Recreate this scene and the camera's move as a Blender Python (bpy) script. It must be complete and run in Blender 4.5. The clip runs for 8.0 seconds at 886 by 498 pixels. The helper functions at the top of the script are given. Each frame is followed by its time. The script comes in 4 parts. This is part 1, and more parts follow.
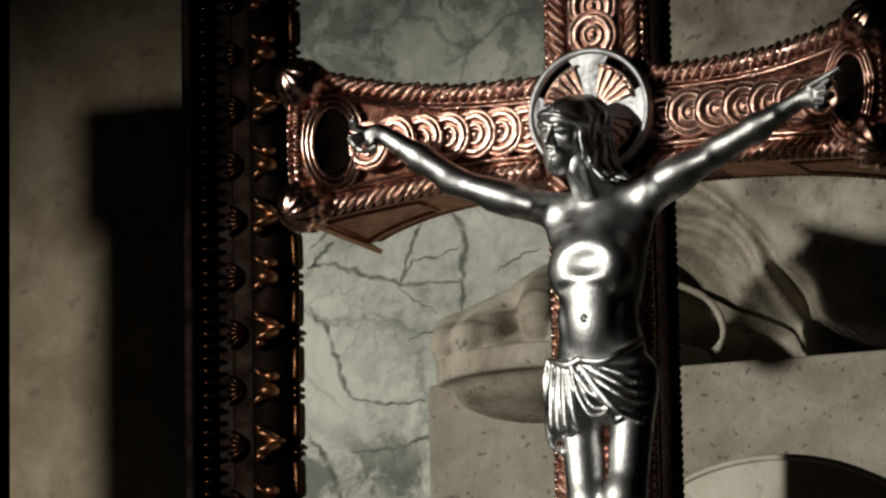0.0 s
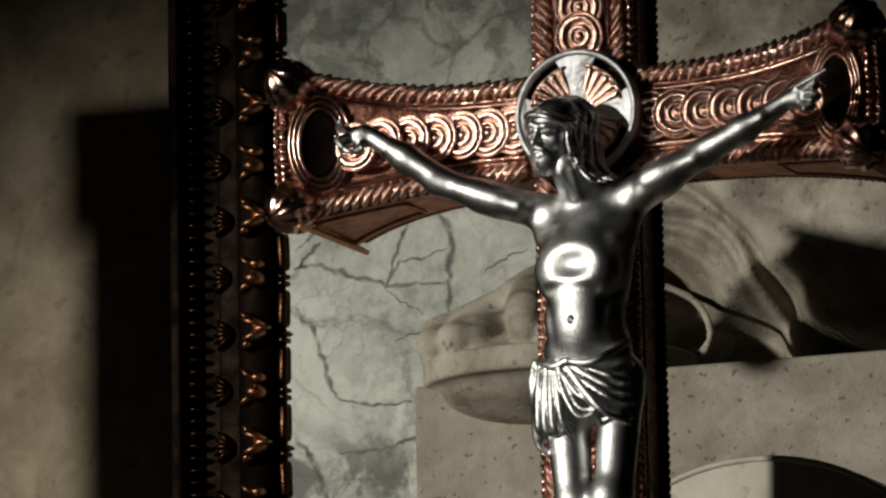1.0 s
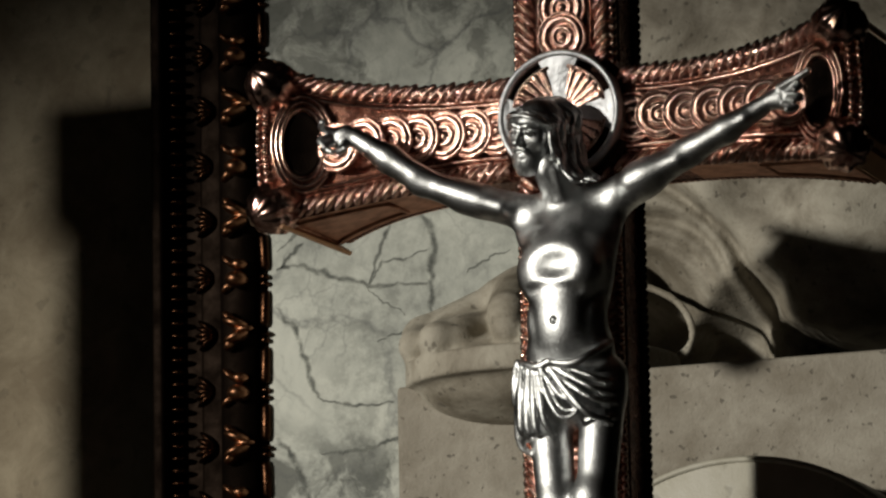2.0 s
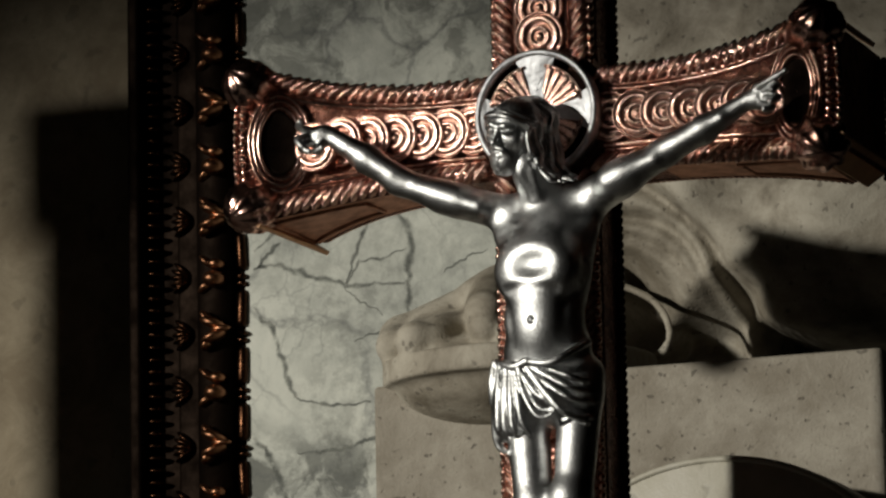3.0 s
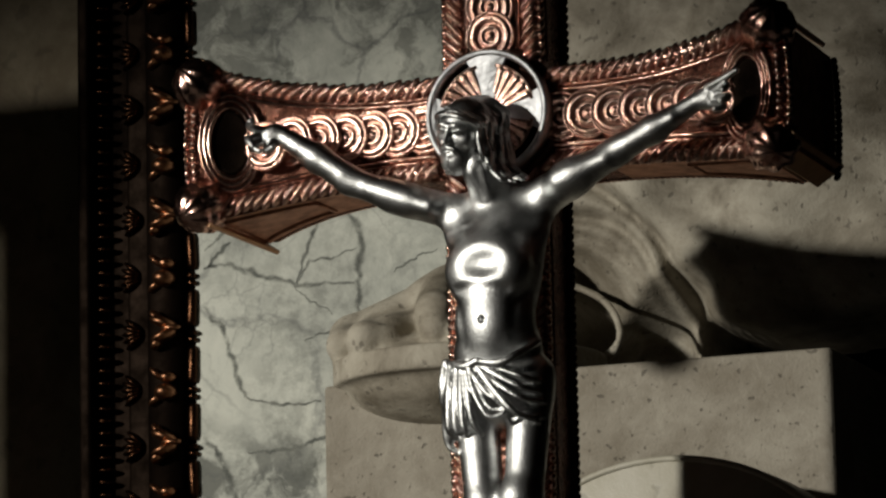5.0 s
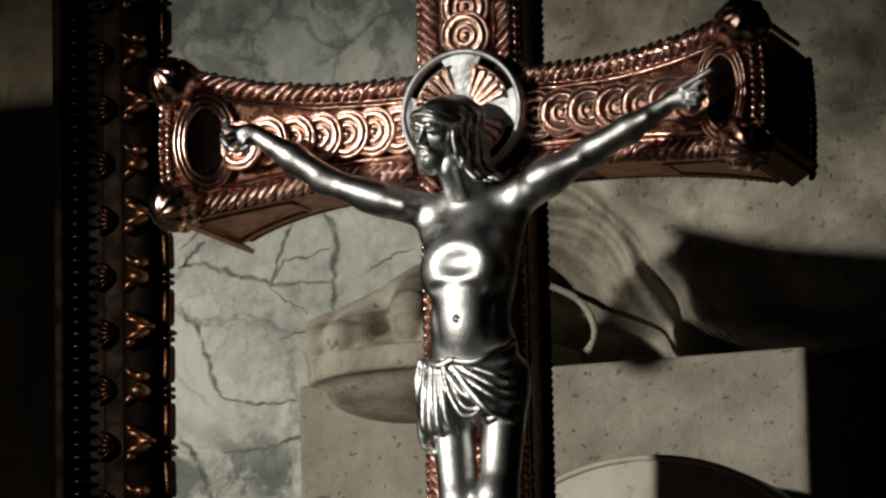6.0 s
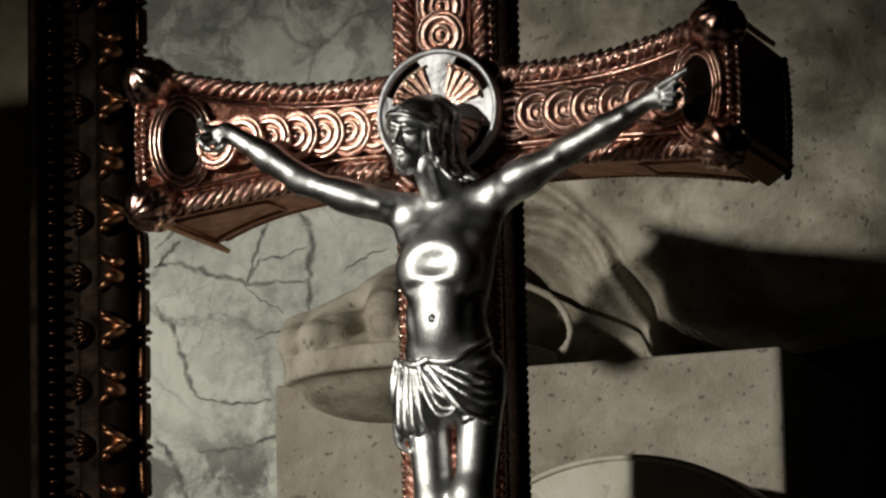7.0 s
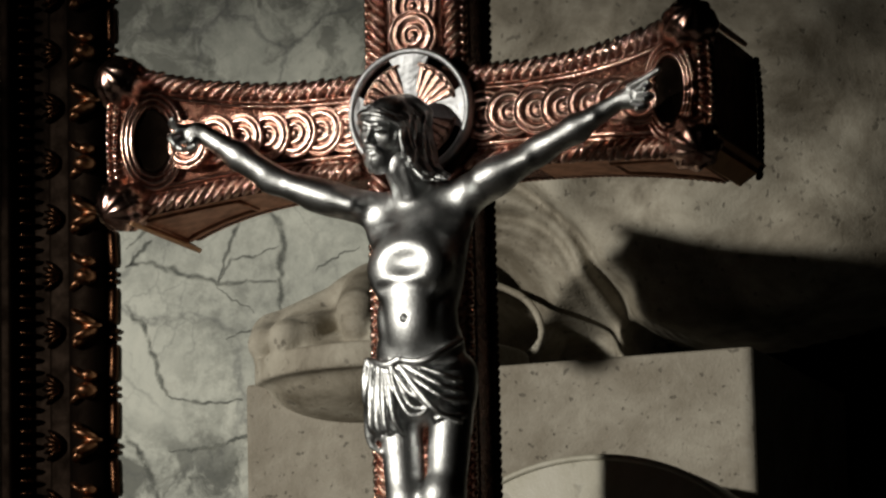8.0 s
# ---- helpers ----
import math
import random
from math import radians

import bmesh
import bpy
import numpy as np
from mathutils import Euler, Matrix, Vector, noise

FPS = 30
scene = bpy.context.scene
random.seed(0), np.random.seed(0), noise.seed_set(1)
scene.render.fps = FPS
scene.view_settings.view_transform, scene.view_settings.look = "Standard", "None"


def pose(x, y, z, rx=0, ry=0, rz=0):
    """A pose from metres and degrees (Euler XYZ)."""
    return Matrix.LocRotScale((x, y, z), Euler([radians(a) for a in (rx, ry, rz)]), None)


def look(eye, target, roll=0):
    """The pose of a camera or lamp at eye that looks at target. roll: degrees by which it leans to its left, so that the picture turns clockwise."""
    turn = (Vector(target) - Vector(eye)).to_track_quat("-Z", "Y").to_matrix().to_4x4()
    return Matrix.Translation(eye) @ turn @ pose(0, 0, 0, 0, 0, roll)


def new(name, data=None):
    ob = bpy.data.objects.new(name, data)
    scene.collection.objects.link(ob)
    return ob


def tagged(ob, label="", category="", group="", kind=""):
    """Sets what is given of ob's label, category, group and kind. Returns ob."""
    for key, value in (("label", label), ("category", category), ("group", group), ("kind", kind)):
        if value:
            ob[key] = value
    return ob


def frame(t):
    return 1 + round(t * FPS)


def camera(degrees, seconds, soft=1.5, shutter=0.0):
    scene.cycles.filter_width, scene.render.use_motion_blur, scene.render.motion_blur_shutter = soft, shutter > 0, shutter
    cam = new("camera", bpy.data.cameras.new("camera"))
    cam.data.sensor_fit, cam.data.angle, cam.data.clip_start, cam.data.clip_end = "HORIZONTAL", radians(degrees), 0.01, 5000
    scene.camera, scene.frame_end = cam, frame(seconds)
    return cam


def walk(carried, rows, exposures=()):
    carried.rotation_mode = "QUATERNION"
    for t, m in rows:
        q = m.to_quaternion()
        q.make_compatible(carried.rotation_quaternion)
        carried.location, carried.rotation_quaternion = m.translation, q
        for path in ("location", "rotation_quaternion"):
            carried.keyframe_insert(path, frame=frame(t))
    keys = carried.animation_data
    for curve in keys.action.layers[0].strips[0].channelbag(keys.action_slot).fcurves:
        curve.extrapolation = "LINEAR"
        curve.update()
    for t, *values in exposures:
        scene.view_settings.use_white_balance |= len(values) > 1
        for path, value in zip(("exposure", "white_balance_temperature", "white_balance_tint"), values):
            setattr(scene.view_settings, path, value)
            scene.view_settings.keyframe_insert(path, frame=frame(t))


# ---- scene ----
cam = camera(12.0, 8.0, soft=2.4)
# t, eye x, y, z, yaw, pitch, roll
PATH = [
    (0.0, 1.0662, -2.9465, 1.6010, 22.4341, 10.2926, 1.0700),
    (0.5, 1.0661, -2.9466, 1.6010, 22.3410, 10.3034, 1.0750),
    (1.0, 1.0659, -2.9467, 1.6010, 22.2462, 10.3047, 1.0780),
    (1.5, 1.0657, -2.9467, 1.6010, 22.1384, 10.3085, 1.0850),
    (3.0, 1.0648, -2.9470, 1.6010, 21.6777, 10.2960, 1.1220),
    (3.5, 1.0645, -2.9472, 1.6010, 21.5118, 10.2934, 1.1500),
    (4.0, 1.0641, -2.9473, 1.6010, 21.2895, 10.2858, 1.1700),
    (4.5, 1.0638, -2.9474, 1.6010, 21.1363, 10.2821, 1.1850),
    (6.0, 1.0628, -2.9478, 1.6010, 20.6332, 10.2610, 1.2450),
    (6.5, 1.0625, -2.9479, 1.6011, 20.4594, 10.2547, 1.2720),
    (7.0, 1.0622, -2.9480, 1.6011, 20.2931, 10.2473, 1.2800),
    (7.5, 1.0619, -2.9481, 1.6011, 20.1092, 10.2414, 1.2950),
    (8.0, 1.0614, -2.9483, 1.6011, 19.8887, 10.2343, 1.3000),
]
walk(cam, [(t, pose(x, y, z, 90 + pitch, roll, yaw)) for t, x, y, z, yaw, pitch, roll in PATH], [(0.0, 0.0), (8.0, 0.0)])

# ---- light: church interior, one spot from the upper left, one added high fill lamp ----
world = bpy.data.worlds.new("world")
scene.world = world
world.use_nodes = True
world.node_tree.nodes["Background"].inputs[0].default_value = (0.6, 0.7, 0.75, 1)
world.node_tree.nodes["Background"].inputs[1].default_value = 0.02


def area_lamp(name, eye, target, size, power, colour, size_y=None):
    data = bpy.data.lights.new(name, "AREA")
    data.shape = "RECTANGLE" if size_y else "DISK"
    data.size, data.energy, data.color = size, power, colour
    if size_y:
        data.size_y = size_y
    ob = new(name, data)
    ob.matrix_world = look(eye, target)
    return ob


MID = (0.0, 0.0, 2.2)
spot = bpy.data.lights.new("spot_lamp", "SPOT")
spot.energy, spot.color, spot.shadow_soft_size = 1713, (1.0, 0.952, 0.835), 0.13
spot.spot_size, spot.spot_blend = radians(18.7), 0.52
new("spot_lamp", spot).matrix_world = look((-4.15, -5.60, 3.40), (-0.39, 0.40, 1.48))
# Added fill lamp, to lift the robe and the silver a little.
area_lamp("fill_light", (1.5, -5.5, 5.2), MID, 0.9, 0.08, (0.86, 0.95, 1.0), 1.8)

# ---- materials ----


def shader(name):
    m = bpy.data.materials.new(name)
    m.use_nodes = True
    nt = m.node_tree
    return m, nt, nt.nodes["Principled BSDF"], nt.links.new


def add(nt, kind, **sets):
    n = nt.nodes.new(kind)
    for key, value in sets.items():
        n.inputs[key].default_value = value
    return n


def ramp(nt, stops):
    n = nt.nodes.new("ShaderNodeValToRGB")
    el = n.color_ramp.elements
    while len(el) < len(stops):
        el.new(0.5)
    for e, (at, c) in zip(el, stops):
        e.position, e.color = at, (*c, 1) if len(c) == 3 else c
    return n


def metal(name, light, dark, rough, scale, spread=0.2, relief=0.15, dents=0.0):
    """A cast, hand-polished metal with tarnish in blotches and a fine grain."""
    m, nt, b, link = shader(name)
    co = nt.nodes.new("ShaderNodeTexCoord")
    blot = add(nt, "ShaderNodeTexNoise", Scale=scale, Detail=5.0, Roughness=0.6)
    fine = add(nt, "ShaderNodeTexNoise", Scale=scale * 14, Detail=3.0)
    link(co.outputs["Object"], blot.inputs["Vector"])
    link(co.outputs["Object"], fine.inputs["Vector"])
    r = ramp(nt, [(0.32, dark), (0.58, light)])
    link(blot.outputs["Fac"], r.inputs["Fac"])
    link(r.outputs["Color"], b.inputs["Base Color"])
    mr = add(nt, "ShaderNodeMapRange")
    mr.inputs["From Min"].default_value, mr.inputs["From Max"].default_value = 0.3, 0.7
    mr.inputs["To Min"].default_value, mr.inputs["To Max"].default_value = rough + spread, rough
    link(blot.outputs["Fac"], mr.inputs["Value"])
    link(mr.outputs["Result"], b.inputs["Roughness"])
    bump = add(nt, "ShaderNodeBump", Strength=relief, Distance=0.0006)
    link(fine.outputs["Fac"], bump.inputs["Height"])
    link(bump.outputs["Normal"], b.inputs["Normal"])
    if dents:
        hits = add(nt, "ShaderNodeTexNoise", Scale=420.0, Detail=3.0, Roughness=0.6)
        link(co.outputs["Object"], hits.inputs["Vector"])
        worked = add(nt, "ShaderNodeBump", Strength=dents, Distance=0.0012)
        link(hits.outputs["Fac"], worked.inputs["Height"])
        link(worked.outputs["Normal"], bump.inputs["Normal"])
    b.inputs["Metallic"].default_value = 1.0
    return m


def stone(name, tones, scale, pits=0.5, pit_scale=160.0, rough=0.75, relief=0.4):
    """Limestone: clouds of tone, a fine grain and small dark pits."""
    m, nt, b, link = shader(name)
    co = nt.nodes.new("ShaderNodeTexCoord")
    cloud = add(nt, "ShaderNodeTexNoise", Scale=scale, Detail=8.0, Roughness=0.68, Distortion=0.35)
    grain = add(nt, "ShaderNodeTexNoise", Scale=scale * 30, Detail=4.0)
    pit = add(nt, "ShaderNodeTexNoise", Scale=pit_scale, Detail=2.0, Roughness=0.4)
    for n in (cloud, grain, pit):
        link(co.outputs["Object"], n.inputs["Vector"])
    r = ramp(nt, [(0.36, tones[0]), (0.5, tones[1]), (0.62, tones[2])])
    link(cloud.outputs["Fac"], r.inputs["Fac"])
    pr = ramp(nt, [(0.65, (0, 0, 0)), (0.72, (1, 1, 1))])
    link(pit.outputs["Fac"], pr.inputs["Fac"])
    k = add(nt, "ShaderNodeMath", Value=pits)
    k.operation = "MULTIPLY"
    link(pr.outputs["Color"], k.inputs[0])
    k.inputs[1].default_value = pits
    mix = nt.nodes.new("ShaderNodeMixRGB")
    mix.blend_type = "MIX"
    mix.inputs["Color2"].default_value = (*[c * 0.3 for c in tones[0]], 1)
    link(k.outputs[0], mix.inputs["Fac"])
    link(r.outputs["Color"], mix.inputs["Color1"])
    link(mix.outputs["Color"], b.inputs["Base Color"])
    h = add(nt, "ShaderNodeMath")
    h.operation = "SUBTRACT"
    link(grain.outputs["Fac"], h.inputs[0])
    link(pr.outputs["Color"], h.inputs[1])
    bump = add(nt, "ShaderNodeBump", Strength=relief, Distance=0.0012)
    link(h.outputs[0], bump.inputs["Height"])
    link(bump.outputs["Normal"], b.inputs["Normal"])
    b.inputs["Roughness"].default_value = rough
    return m


def veined_marble(name):
    """Pale grey-green polished marble with a net of dark veins and clouded dark patches."""
    m, nt, b, link = shader(name)
    co = nt.nodes.new("ShaderNodeTexCoord")
    warp = add(nt, "ShaderNodeTexNoise", Scale=9.0, Detail=5.0, Roughness=0.6)
    link(co.outputs["Object"], warp.inputs["Vector"])
    off = nt.nodes.new("ShaderNodeVectorMath")
    off.operation = "MULTIPLY_ADD"
    off.inputs[1].default_value = (0.09, 0.09, 0.09)
    link(warp.outputs["Color"], off.inputs[0])
    link(co.outputs["Object"], off.inputs[2])
    base = add(nt, "ShaderNodeTexNoise", Scale=9.0, Detail=12.0, Roughness=0.72, Distortion=0.3)
    link(co.outputs["Object"], base.inputs["Vector"])
    r = ramp(nt, [(0.32, (0.24, 0.25, 0.23)), (0.44, (0.42, 0.435, 0.395)), (0.56, (0.55, 0.565, 0.51)), (0.72, (0.64, 0.645, 0.58))])
    link(base.outputs["Fac"], r.inputs["Fac"])
    patch = add(nt, "ShaderNodeTexNoise", Scale=5.5, Detail=3.0)
    speck = add(nt, "ShaderNodeTexNoise", Scale=46.0, Detail=6.0, Roughness=0.7)
    link(co.outputs["Object"], patch.inputs["Vector"])
    link(co.outputs["Object"], speck.inputs["Vector"])
    pr = ramp(nt, [(0.50, (0, 0, 0)), (0.62, (0.35, 0.35, 0.35))])
    sr = ramp(nt, [(0.44, (0, 0, 0)), (0.60, (1, 1, 1))])
    link(patch.outputs["Fac"], pr.inputs["Fac"])
    link(speck.outputs["Fac"], sr.inputs["Fac"])
    both = nt.nodes.new("ShaderNodeMath")
    both.operation = "MULTIPLY"
    link(pr.outputs["Color"], both.inputs[0])
    link(sr.outputs["Color"], both.inputs[1])
    # darker figure below the pale middle; above it, clouds plus painted-in dimming of the light
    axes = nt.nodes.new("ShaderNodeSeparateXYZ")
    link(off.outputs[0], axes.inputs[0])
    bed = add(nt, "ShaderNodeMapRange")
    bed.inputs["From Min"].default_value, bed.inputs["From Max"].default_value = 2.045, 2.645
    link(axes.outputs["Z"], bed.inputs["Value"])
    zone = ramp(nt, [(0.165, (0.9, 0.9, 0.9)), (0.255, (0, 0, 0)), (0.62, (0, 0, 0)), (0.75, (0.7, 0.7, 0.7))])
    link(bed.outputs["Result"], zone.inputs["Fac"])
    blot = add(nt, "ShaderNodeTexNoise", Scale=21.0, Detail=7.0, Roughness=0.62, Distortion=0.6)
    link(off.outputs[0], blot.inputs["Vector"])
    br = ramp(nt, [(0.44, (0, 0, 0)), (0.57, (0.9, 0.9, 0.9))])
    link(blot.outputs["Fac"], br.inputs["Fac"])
    figure_and_dimming = nt.nodes.new("ShaderNodeMath")
    figure_and_dimming.operation = "MULTIPLY_ADD"
    link(zone.outputs["Color"], figure_and_dimming.inputs[0])
    link(br.outputs["Color"], figure_and_dimming.inputs[1])
    link(both.outputs[0], figure_and_dimming.inputs[2])
    figure_and_dimming.use_clamp = True
    both = figure_and_dimming
    mottle = nt.nodes.new("ShaderNodeMixRGB")
    mottle.inputs["Color2"].default_value = (0.075, 0.08, 0.07, 1)
    link(both.outputs[0], mottle.inputs["Fac"])
    link(r.outputs["Color"], mottle.inputs["Color1"])
    last = mottle.outputs["Color"]
    for scale, wide, strength in ((9.5, 0.035, 0.5), (23.0, 0.035, 0.3)):
        v = add(nt, "ShaderNodeTexVoronoi", Scale=scale)
        v.feature = "DISTANCE_TO_EDGE"
        link(off.outputs[0], v.inputs["Vector"])
        vr = ramp(nt, [(0.0, (1, 1, 1)), (wide, (0, 0, 0))])
        link(v.outputs["Distance"], vr.inputs["Fac"])
        gate = add(nt, "ShaderNodeTexNoise", Scale=scale * 0.7, Detail=3.0)
        link(co.outputs["Object"], gate.inputs["Vector"])
        gr = ramp(nt, [(0.42, (0, 0, 0)), (0.6, (strength,) * 3)])
        link(gate.outputs["Fac"], gr.inputs["Fac"])
        k = nt.nodes.new("ShaderNodeMath")
        k.operation = "MULTIPLY"
        link(vr.outputs["Color"], k.inputs[0])
        link(gr.outputs["Color"], k.inputs[1])
        mix = nt.nodes.new("ShaderNodeMixRGB")
        mix.inputs["Color2"].default_value = (0.07, 0.075, 0.08, 1)
        link(k.outputs[0], mix.inputs["Fac"])
        link(last, mix.inputs["Color1"])
        last = mix.outputs["Color"]
    link(last, b.inputs["Base Color"])
    b.inputs["Roughness"].default_value = 0.55
    b.inputs["Specular IOR Level"].default_value = 0.15
    return m


def burnished(m):
    """Swaps the plain metal for a satin gloss whose sheen ends sharply, as rubbed silver does."""
    nt = m.node_tree
    b = nt.nodes["Principled BSDF"]
    mix = nt.nodes.new("ShaderNodeMixShader")
    mix.inputs[0].default_value = 0.20
    softer = add(nt, "ShaderNodeMath")
    softer.operation = "ADD"
    softer.inputs[1].default_value = 0.22
    nt.links.new(b.inputs["Roughness"].links[0].from_socket, softer.inputs[0])
    for slot, rough in ((1, b.inputs["Roughness"].links[0].from_socket), (2, softer.outputs[0])):
        g = nt.nodes.new("ShaderNodeBsdfAnisotropic")
        g.distribution = "BECKMANN"
        nt.links.new(b.inputs["Base Color"].links[0].from_socket, g.inputs["Color"])
        nt.links.new(b.inputs["Normal"].links[0].from_socket, g.inputs["Normal"])
        nt.links.new(rough, g.inputs["Roughness"])
        nt.links.new(g.outputs[0], mix.inputs[slot])
    nt.links.new(mix.outputs[0], nt.nodes["Material Output"].inputs["Surface"])
    nt.nodes.remove(b)
    return m


COPPER = metal("red_copper", (0.95, 0.62, 0.52), (0.34, 0.14, 0.10), 0.13, 75, 0.08, 0.22, 0.3)
# Darker copper for the ground between ropes and discs.
COPPER_GROUND = metal("dark_red_copper", (0.36, 0.16, 0.115), (0.05, 0.02, 0.015), 0.20, 120, 0.14, 1.0, 0.8)
COPPER_DISC = metal("worn_copper", (0.92, 0.60, 0.50), (0.40, 0.18, 0.13), 0.15, 110, 0.12, 0.35, 0.45)
# Near-black bronze: shade in the frame's grooves and oval hollows put into colour.
SHADE_BLACK = metal("shade_black_bronze", (0.012, 0.008, 0.006), (0.006, 0.004, 0.003), 0.55, 50, 0.2, 0.5)
COPPER_PLAIN = metal("brushed_copper", (0.62, 0.31, 0.20), (0.36, 0.17, 0.11), 0.42, 90, 0.12, 0.4)
# Bright half-metal: light the corner plates would reflect put into their colour.
LIT_COPPER = metal("lit_plate_copper", (0.95, 0.60, 0.36), (0.80, 0.48, 0.28), 0.45, 40, 0.1, 0.2)
LIT_COPPER.node_tree.nodes["Principled BSDF"].inputs["Metallic"].default_value = 0.5
# Darker copper for rear cables, side fillets and the plate behind the halo.
COPPER_DARK = metal("dark_copper", (0.06, 0.03, 0.022), (0.02, 0.010, 0.008), 0.5, 60)
SILVER = burnished(metal("burnished_silver", (0.74, 0.75, 0.755), (0.38, 0.385, 0.39), 0.39, 60, 0.09, 0.5))
HALO_SILVER = burnished(metal("hammered_silver", (0.66, 0.67, 0.70), (0.40, 0.41, 0.43), 0.46, 70, 0.10, 0.6))
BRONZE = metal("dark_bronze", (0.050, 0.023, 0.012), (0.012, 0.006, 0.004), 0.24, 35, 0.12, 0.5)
# Lighter copy of the bronze: the raised leaves' glints put into its colour.
BRONZE_LIT = metal("lit_bronze", (0.36, 0.175, 0.095), (0.07, 0.03, 0.016), 0.29, 60, 0.10, 0.3)
MARBLE = veined_marble("grey_veined_marble")
LIME = stone("pale_limestone", ((0.215, 0.188, 0.146), (0.285, 0.257, 0.210), (0.355, 0.326, 0.272)), 17.0, 0.65, 170.0, 0.75, 0.6)
ROBE = stone("carved_stone", ((0.150, 0.128, 0.094), (0.290, 0.260, 0.208), (0.425, 0.392, 0.325)), 14.0, 0.5, 140.0, 0.75, 0.4)
TRAVERTINE = stone("warm_travertine", ((0.160, 0.124, 0.076), (0.216, 0.176, 0.116), (0.272, 0.228, 0.156)), 16.0, 0.3, 60.0)
SHIELD_LIGHT = stone("cream_marble", ((0.296, 0.274, 0.215), (0.429, 0.407, 0.333), (0.488, 0.466, 0.400)), 16.0, 0.3, 50.0, 0.5, 0.2)
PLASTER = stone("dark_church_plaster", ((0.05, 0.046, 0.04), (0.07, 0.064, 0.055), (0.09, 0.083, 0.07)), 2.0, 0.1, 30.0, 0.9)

# ---- building helpers ----


def link_mesh(name, bm, material, parent=None, label="", smooth=True, where=None):
    me = bpy.data.meshes.new(name)
    bmesh.ops.recalc_face_normals(bm, faces=bm.faces[:])
    bm.to_mesh(me)
    bm.free()
    if smooth:
        me.polygons.foreach_set("use_smooth", [True] * len(me.polygons))
    me.materials.append(material)
    ob = new(name, me)
    ob.parent = parent
    if where is not None:
        ob.matrix_basis = where
    if label:
        tagged(ob, label)
    return ob


part = link_mesh


def shared(name, me, parent, where):
    """One more piece on an existing mesh."""
    ob = new(name, me)
    ob.parent = parent
    ob.matrix_basis = where
    return ob


def empty(name, label, category, at=(0, 0, 0), kind=""):
    ob = new(name)
    ob.location = at
    ob.empty_display_size = 0.02
    return tagged(ob, label, category, kind=kind)


def box(bm, lo, hi, bevel=0.0, segments=2):
    m = Matrix.Translation([(a + b) / 2 for a, b in zip(lo, hi)]) @ Matrix.Diagonal([b - a for a, b in zip(lo, hi)] + [1])
    made = bmesh.ops.create_cube(bm, size=1, matrix=m)
    if bevel:
        edges = list({e for v in made["verts"] for e in v.link_edges})
        bmesh.ops.bevel(bm, geom=edges, offset=bevel, segments=segments, profile=0.6, affect="EDGES")


def grid_faces(bm, rows, closed_u=False, closed_v=False):
    """Quads over rows of points."""
    vs = [[bm.verts.new(p) for p in row] for row in rows]
    nv, nu = len(vs), len(vs[0])
    for j in range(nv if closed_v else nv - 1):
        for i in range(nu if closed_u else nu - 1):
            a, b = vs[j], vs[(j + 1) % nv]
            bm.faces.new((a[i], a[(i + 1) % nu], b[(i + 1) % nu], b[i]))
    return vs


def lathe(bm, profile, n=32, where=Matrix(), wave=None):
    """Turns (radius, height) pairs about z."""
    rows = []
    for k, (r, h) in enumerate(profile):
        row = []
        for i in range(n):
            a = 2 * math.pi * i / n
            rr, hh = (r, h) if wave is None else wave(k, i, r, h)
            row.append(where @ Vector((rr * math.cos(a), rr * math.sin(a), hh)))
        rows.append(row)
    vs = grid_faces(bm, rows, closed_u=True)
    for row in (vs[0], vs[-1]):
        bm.faces.new(row)


def blob(bm, where, u=10, v=7):
    """A ball under the matrix where."""
    bmesh.ops.create_uvsphere(bm, u_segments=u, v_segments=v, radius=1.0, matrix=where)


def tube(bm, pts, radii, n=10, closed=False):
    """A round rod through points."""
    pts = [Vector(p) for p in pts]
    m = len(pts)
    rows = []
    side = None
    for i, p in enumerate(pts):
        a = pts[(i - 1) % m] if (closed or i) else p
        b = pts[(i + 1) % m] if (closed or i < m - 1) else p
        d = (b - a).normalized()
        if side is None:
            side = d.orthogonal().normalized()
        side = (side - d * side.dot(d)).normalized()
        up = d.cross(side)
        r = radii[i] if hasattr(radii, "__len__") else radii
        rows.append([p + r * (side * math.cos(t) + up * math.sin(t)) for t in [2 * math.pi * k / n for k in range(n)]])
    vs = grid_faces(bm, rows, closed_u=True, closed_v=closed)
    if not closed:
        bm.faces.new(vs[0])
        bm.faces.new(vs[-1])


# solid modelling in a field of distances, for carved and cast forms


